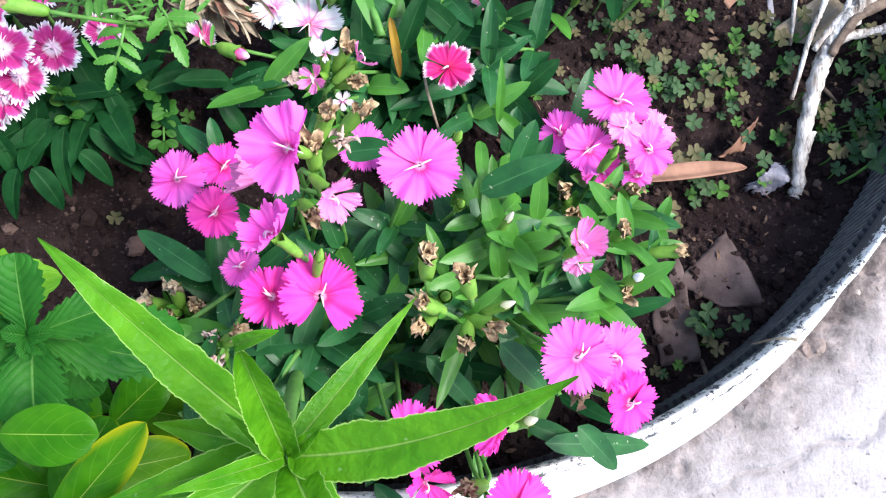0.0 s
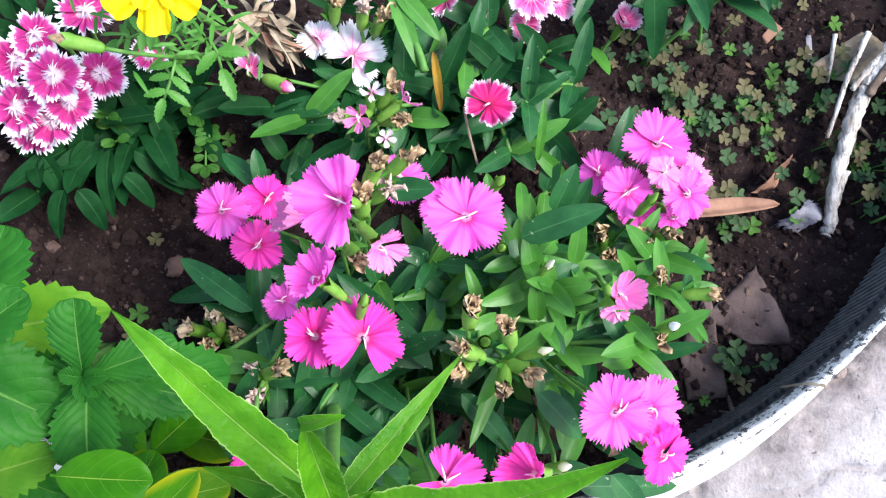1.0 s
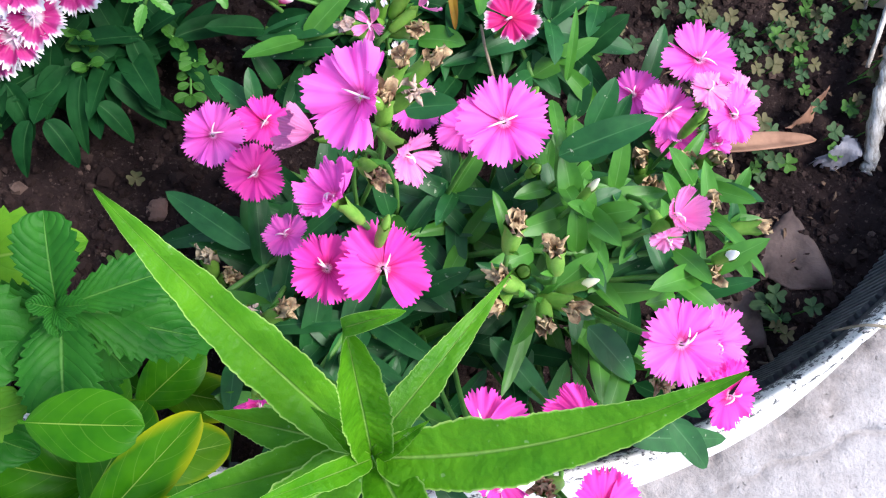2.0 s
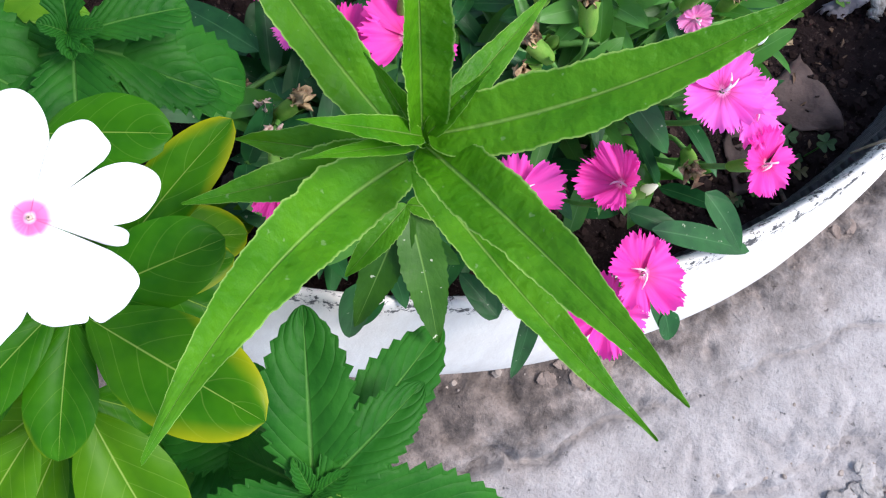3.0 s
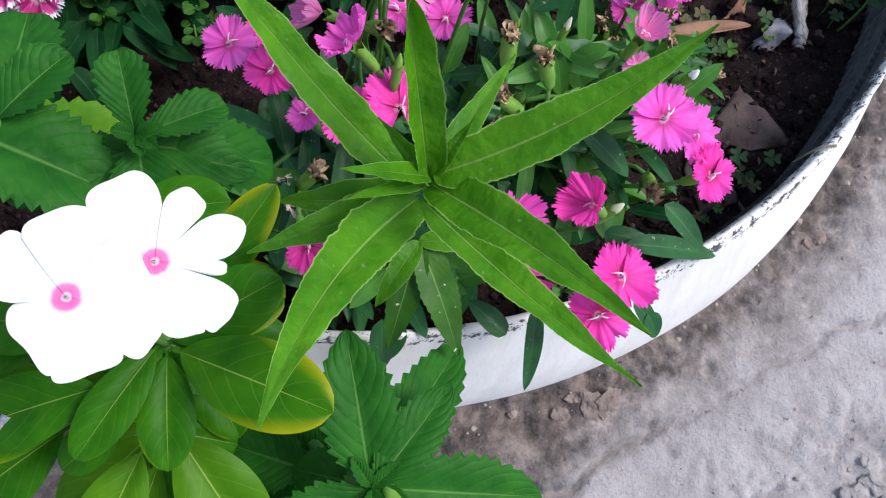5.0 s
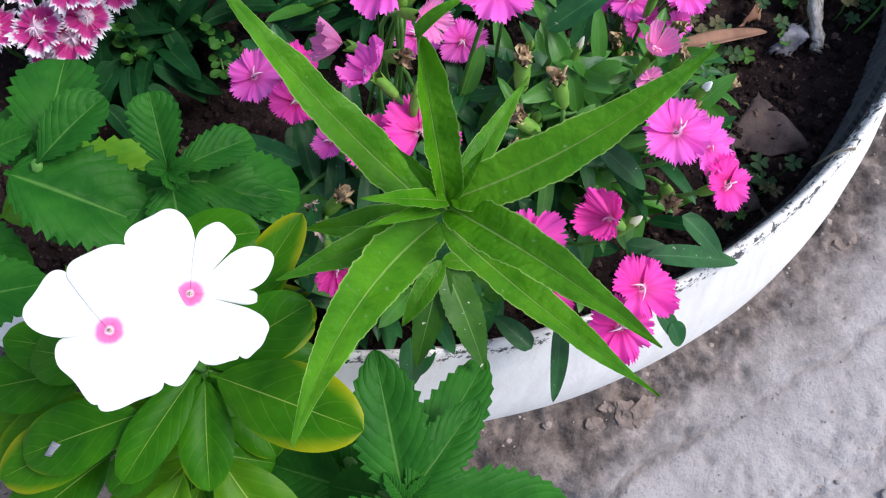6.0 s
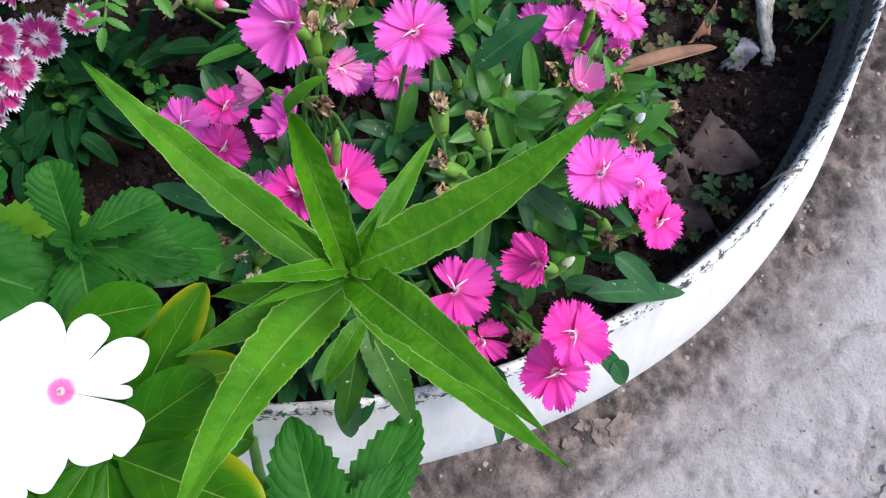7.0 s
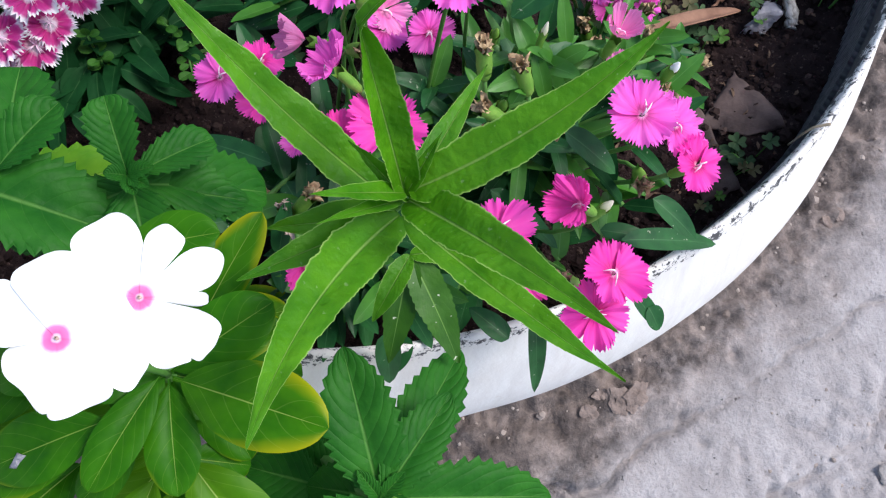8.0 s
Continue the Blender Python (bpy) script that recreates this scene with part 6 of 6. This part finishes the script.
sheet("dead_leaf", ((0.1817, -0.1368, 0.2100), (0.1940, -0.1244, 0.2150), (0.2019, -0.1166, 0.2140), (0.1984, -0.1314, 0.2090)), M_DEAD_TAN, "small curled tan dead leaf on the soil", "dead leaf", crumple=0.008, seed=6, n=12, ragged=0.14)
sheet("dead_leaf", ((0.1883, -0.0540, 0.2110), (0.1940, -0.0455, 0.2140), (0.1986, -0.0497, 0.2140), (0.1919, -0.0570, 0.2100)), M_DEAD_TAN, "tiny tan dead leaf on the soil", "dead leaf", crumple=0.003, seed=7, n=6)
sheet("dead_leaf", ((0.2150, -0.0671, 0.2110), (0.2371, -0.0512, 0.2200), (0.2620, -0.0558, 0.2200), (0.2400, -0.0800, 0.2130)), M_STRAW, "broad dry tan leaf caught under the twigs", "dead leaf", crumple=0.006, seed=8)
sheet("plastic_scrap", ((0.1957, -0.1517, 0.2100), (0.2104, -0.1387, 0.2150), (0.2194, -0.1451, 0.2140), (0.2068, -0.1553, 0.2100)), M_SCRAP, "crumpled scrap of grey translucent plastic", "plastic scrap", crumple=0.009, seed=9, n=18, ragged=0.16)
sheet("petal_scrap", ((0.2144, -0.0647, 0.2100), (0.2117, -0.0521, 0.2130), (0.2146, -0.0511, 0.2130), (0.2166, -0.0639, 0.2100)), M_SCRAP, "small fallen whitish petal on the soil", "petal", crumple=0.002, seed=10, n=5)


def lone_leaf(base, tip, w, mat, label, **k):
    v, f, u = blade(base, tip, w, **k)
    o = V(base)
    ob = new("dead_leaf", mesh_of("dead_leaf", [q - o for q in v], f, mat, u))
    ob.location = o
    mod = ob.modifiers.new("thickness", "SOLIDIFY")
    mod.thickness = 0.0004
    return tagged(ob, label, "dead leaf")


lone_leaf((0.1348, -0.1529, 0.2220), (0.1961, -0.1414, 0.2116), 0.0095, M_DEAD_TAN, "long narrow reddish-tan dead leaf on the soil", a=0.4, b=0.6, n=20, m=7, fold=0.5, arch=0.05, roll=25)


def twig(name, points, radii, mat, label, seed=0, rough=0.12):
    rng = random.Random(seed)
    pts = [V(q) for q in points]
    full = []
    for i in range(len(pts) - 1):
        a, b = pts[max(i - 1, 0)], pts[min(i + 2, len(pts) - 1)]
        m0, m1 = (pts[i + 1] - a) / 2, (b - pts[i]) / 2
        for k in range(6):
            t = k / 6
            q = pts[i] * (2 * t**3 - 3 * t * t + 1) + m0 * (t**3 - 2 * t * t + t) + pts[i + 1] * (3 * t * t - 2 * t**3) + m1 * (t**3 - t * t)
            full.append(q + V((rng.uniform(-1, 1), rng.uniform(-1, 1), rng.uniform(-1, 1))) * 0.12 * min(radii))
    full.append(pts[-1])
    rr = [radii[0] + (radii[1] - radii[0]) * i / (len(full) - 1) for i in range(len(full))]
    v, f = tube_mesh(full, rr, 9, rough, rng)
    o = full[0]
    ob = new(name, mesh_of(name, [q - o for q in v], f, mat))
    ob.location = o
    return tagged(ob, label, "twig")


twig("twig", ((0.2182, -0.1573, 0.2150), (0.2192, -0.1490, 0.2180), (0.2202, -0.1317, 0.2220), (0.2245, -0.1094, 0.2260), (0.2294, -0.0899, 0.2300), (0.2341, -0.0791, 0.2340), (0.2430, -0.0690, 0.2380), (0.2530, -0.0560, 0.2400)), (0.0030, 0.0050), M_TWIG, "thick weathered grey-white twig lying on the soil", 1, 0.2)
twig("twig", ((0.2205, -0.1510, 0.2150), (0.2215, -0.1400, 0.2190), (0.2250, -0.1250, 0.2230)), (0.0010, 0.0024), M_TWIG, "split sliver of pale wood along the thick twig", 11, 0.2)
twig("twig", ((0.2230, -0.0866, 0.2330), (0.2330, -0.0740, 0.2360), (0.2448, -0.0628, 0.2390)), (0.0014, 0.0020), M_TWIG, "thin pale twig in a bundle of broken twigs", 13, 0.2)
twig("twig", ((0.2291, -0.0847, 0.2350), (0.2380, -0.0680, 0.2370), (0.2454, -0.0523, 0.2380)), (0.0012, 0.0018), M_TWIG, "thin weathered twig in a bundle of broken twigs", 14, 0.2)
twig("twig", ((0.2300, -0.0900, 0.2350), (0.2400, -0.0740, 0.2400), (0.2560, -0.0640, 0.2420)), (0.0020, 0.0030), M_TWIG_DARK, "dark bent twig beside the pale one", 12, 0.2)
twig("twig", ((0.2340, -0.0830, 0.2260), (0.2429, -0.0776, 0.2300), (0.2539, -0.0754, 0.2330), (0.2673, -0.0725, 0.2360)), (0.0022, 0.0025), M_TWIG, "pale peeled side branch crossing the thick twig", 4)
twig("twig", ((0.2399, -0.0766, 0.2300), (0.2483, -0.0683, 0.2340), (0.2581, -0.0563, 0.2380)), (0.0016, 0.0018), M_TWIG, "thin pale forked twig", 9)
twig("twig", ((0.2161, -0.1089, 0.2220), (0.2186, -0.0943, 0.2280), (0.2213, -0.0811, 0.2320), (0.2264, -0.0680, 0.2350), (0.2307, -0.0581, 0.2360)), (0.0010, 0.0016), M_TWIG, "thin pale bent twig leaning over the soil", 2)
twig("twig", ((0.2215, -0.0769, 0.2150), (0.2182, -0.0689, 0.2240), (0.2169, -0.0574, 0.2300)), (0.0010, 0.0012), M_TWIG, "thin pale straight twig", 3)
twig("twig", ((0.2356, -0.0976, 0.2160), (0.2458, -0.1050, 0.2130), (0.2538, -0.1172, 0.2100), (0.2589, -0.1266, 0.2070)), (0.0012, 0.0009), M_TWIG_DARK, "short dark side twig on the soil", 10)
twig("twig", ((0.1568, -0.1995, 0.2060), (0.1622, -0.2245, 0.2120), (0.1648, -0.2453, 0.2220)), (0.0009, 0.0012), M_TWIG_DARK, "thin dark brown twig across a dead leaf", 5)
twig("twig", ((0.1648, -0.2453, 0.2220), (0.1588, -0.2442, 0.2160)), (0.0007, 0.0006), M_TWIG_DARK, "short broken brown twig", 6)
twig("straw_stem", ((0.0365, -0.1471, 0.2509), (0.0310, -0.1302, 0.2515), (0.0280, -0.1180, 0.2521)), (0.0006, 0.0006), M_STRAW, "thin dry straw stem among the leaves", 7)
twig("twig", ((0.1656, -0.2323, 0.2620), (0.1701, -0.2304, 0.2740), (0.1760, -0.2311, 0.2790)), (0.0004, 0.0007), M_STRAW, "short pale splinter stuck on the planter rim", 8)


def build_leaf_litter():
    """Brown crumbs of leaf and bark strewn on the bed."""
    rng = random.Random(61)
    verts, faces = [], []
    for i in range(240):
        a, r = radians(rng.uniform(-100, 5)), 0.29 * math.sqrt(rng.uniform(0.12, 1))
        x, y = r * math.cos(a), r * math.sin(a)
        if x < 0.07:
            continue
        z, k = soil_height(x, y) + 0.0012, len(verts)
        L, W, t = rng.uniform(0.0015, 0.0055), rng.uniform(0.0006, 0.0022), rng.uniform(0, 6.28)
        ux, uy = math.cos(t), math.sin(t)
        for s, w, h in ((-0.5, 0.4, 0), (0, 1.0, 0.0006), (0.5, 0.3, 0)):
            for sg in (-1, 1):
                verts.append((x + ux * L * s - uy * W * w * sg * 0.5, y + uy * L * s + ux * W * w * sg * 0.5, z + h + rng.uniform(0, 0.0012)))
        faces += [(k, k + 1, k + 3, k + 2), (k + 2, k + 3, k + 5, k + 4)]
    m = plain_material("leaf_crumbs", (0.05, 0.03, 0.02), (0.24, 0.15, 0.10), 60, 0.85, 0.4)
    tagged(new("leaf_litter", mesh_of("leaf_litter", verts, faces, m, smooth=False)), "brown crumbs of dead leaf and bark on the soil", "leaf litter", kind="stuff")


build_leaf_litter()


def build_dry_tangle():
    rng = random.Random(51)
    c = V((-0.0600, -0.0890, 0.2540))
    p = thing("dry_stalks", ground_in_pot(c.x, c.y), "tangle of dry curled straw-coloured stalks and leaves", "dry stalks")
    for i in range(40):
        a = rng.uniform(0, 6.28) if i % 2 else rng.uniform(-1.2, 0.2)
        d = V((math.cos(a), math.sin(a), 0))
        s = c + V((rng.uniform(-0.006, 0.006), rng.uniform(-0.006, 0.006), rng.uniform(-0.012, 0.002)))
        add_leaf(p, s, s + d * rng.uniform(0.012, 0.026) + V((0, 0, rng.uniform(-0.014, 0.006))), rng.uniform(0.0014, 0.0042), M_STRAW if i % 6 else M_DEAD_TAN, name="stalk", a=0.3, b=0.5, n=16, m=7, arch=rng.uniform(-0.1, 0.55), fold=rng.uniform(0.3, 1.0), roll=rng.uniform(-70, 70), bend=rng.uniform(-0.35, 0.35), wave=0.2, waves=1.5, seed=i)
    add_stem(p, [ground_in_pot(c.x, c.y), c], 0.0012, mat=M_STRAW)


build_dry_tangle()


def stone(at, size, mat, label, seed, flat=0.6, jag=0.35):
    rng = random.Random(seed)
    bm = bmesh.new()
    bmesh.ops.create_icosphere(bm, subdivisions=3, radius=size)
    for v in bm.verts:
        q = v.co / size
        v.co *= 1 + jag * noise.noise(q * 1.1 + V((seed, 0, 0))) + 0.4 * jag * noise.noise(q * 3.3 + V((seed, 7, 0)))
        v.co.x *= 1.25
        v.co.z *= flat
    me = bpy.data.meshes.new("stone")
    bm.to_mesh(me)
    bm.free()
    me.materials.append(mat)
    ob = new("stone", me)
    ob.location = at
    ob.rotation_euler = (0, 0, rng.uniform(0, 6))
    tagged(ob, label, "stone")


stone((0.2124, -0.1953, 0.2050), 0.0045, M_STONE, "small reddish-brown stone on the soil", 1)
stone((0.2269, -0.1849, 0.2050), 0.0055, M_SOIL, "dark lump of soil", 2)
stone((-0.0948, -0.1884, 0.2040), 0.0040, M_STONE, "small brown pebble on dark soil", 3)
stone((0.1877, -0.1901, 0.2040), 0.0040, M_SOIL, "dark crumb of soil", 4)
M_MORTAR = plain_material("crumbled_mortar", (0.13, 0.10, 0.09), (0.32, 0.25, 0.22), 90, 0.95, 0.9, 0.002)
M_RUBBLE = plain_material("pale_rubble", (0.22, 0.20, 0.195), (0.44, 0.41, 0.40), 120, 0.95, 0.9, 0.002)
for k, (x, y, size) in enumerate(((0.1590, -0.3224, 0.010), (0.1741, -0.3206, 0.009), (0.1491, -0.3175, 0.007), (0.1374, -0.3262, 0.006), (0.1680, -0.3285, 0.005), (0.3525, -0.2229, 0.007), (0.3600, -0.2190, 0.005))):
    stone((x, y, ground_height(x, y)), size * 0.8, M_MORTAR, "crumbled tan lump of mortar on the concrete", 20 + k, 0.35, 0.8)
for k, (x, y, size) in enumerate(((0.3617, -0.4036, 0.010), (0.3863, -0.4023, 0.011), (0.3414, -0.4094, 0.009), (0.3740, -0.4120, 0.012), (0.3980, -0.3930, 0.007), (0.3560, -0.3900, 0.005))):
    stone((x, y, ground_height(x, y) - 0.1 * size), size * 0.9, M_RUBBLE, "pale grey stone bedded in broken concrete", 40 + k, 0.35, 0.8)
sheet("paint_flake", ((-0.1262, -0.3120, 0.3560), (-0.1240, -0.3088, 0.3565), (-0.1216, -0.3100, 0.3560), (-0.1232, -0.3128, 0.3555)), M_SCRAP, "tiny pale flake lying on a periwinkle leaf", "paint flake", crumple=0.001, seed=12, n=5)
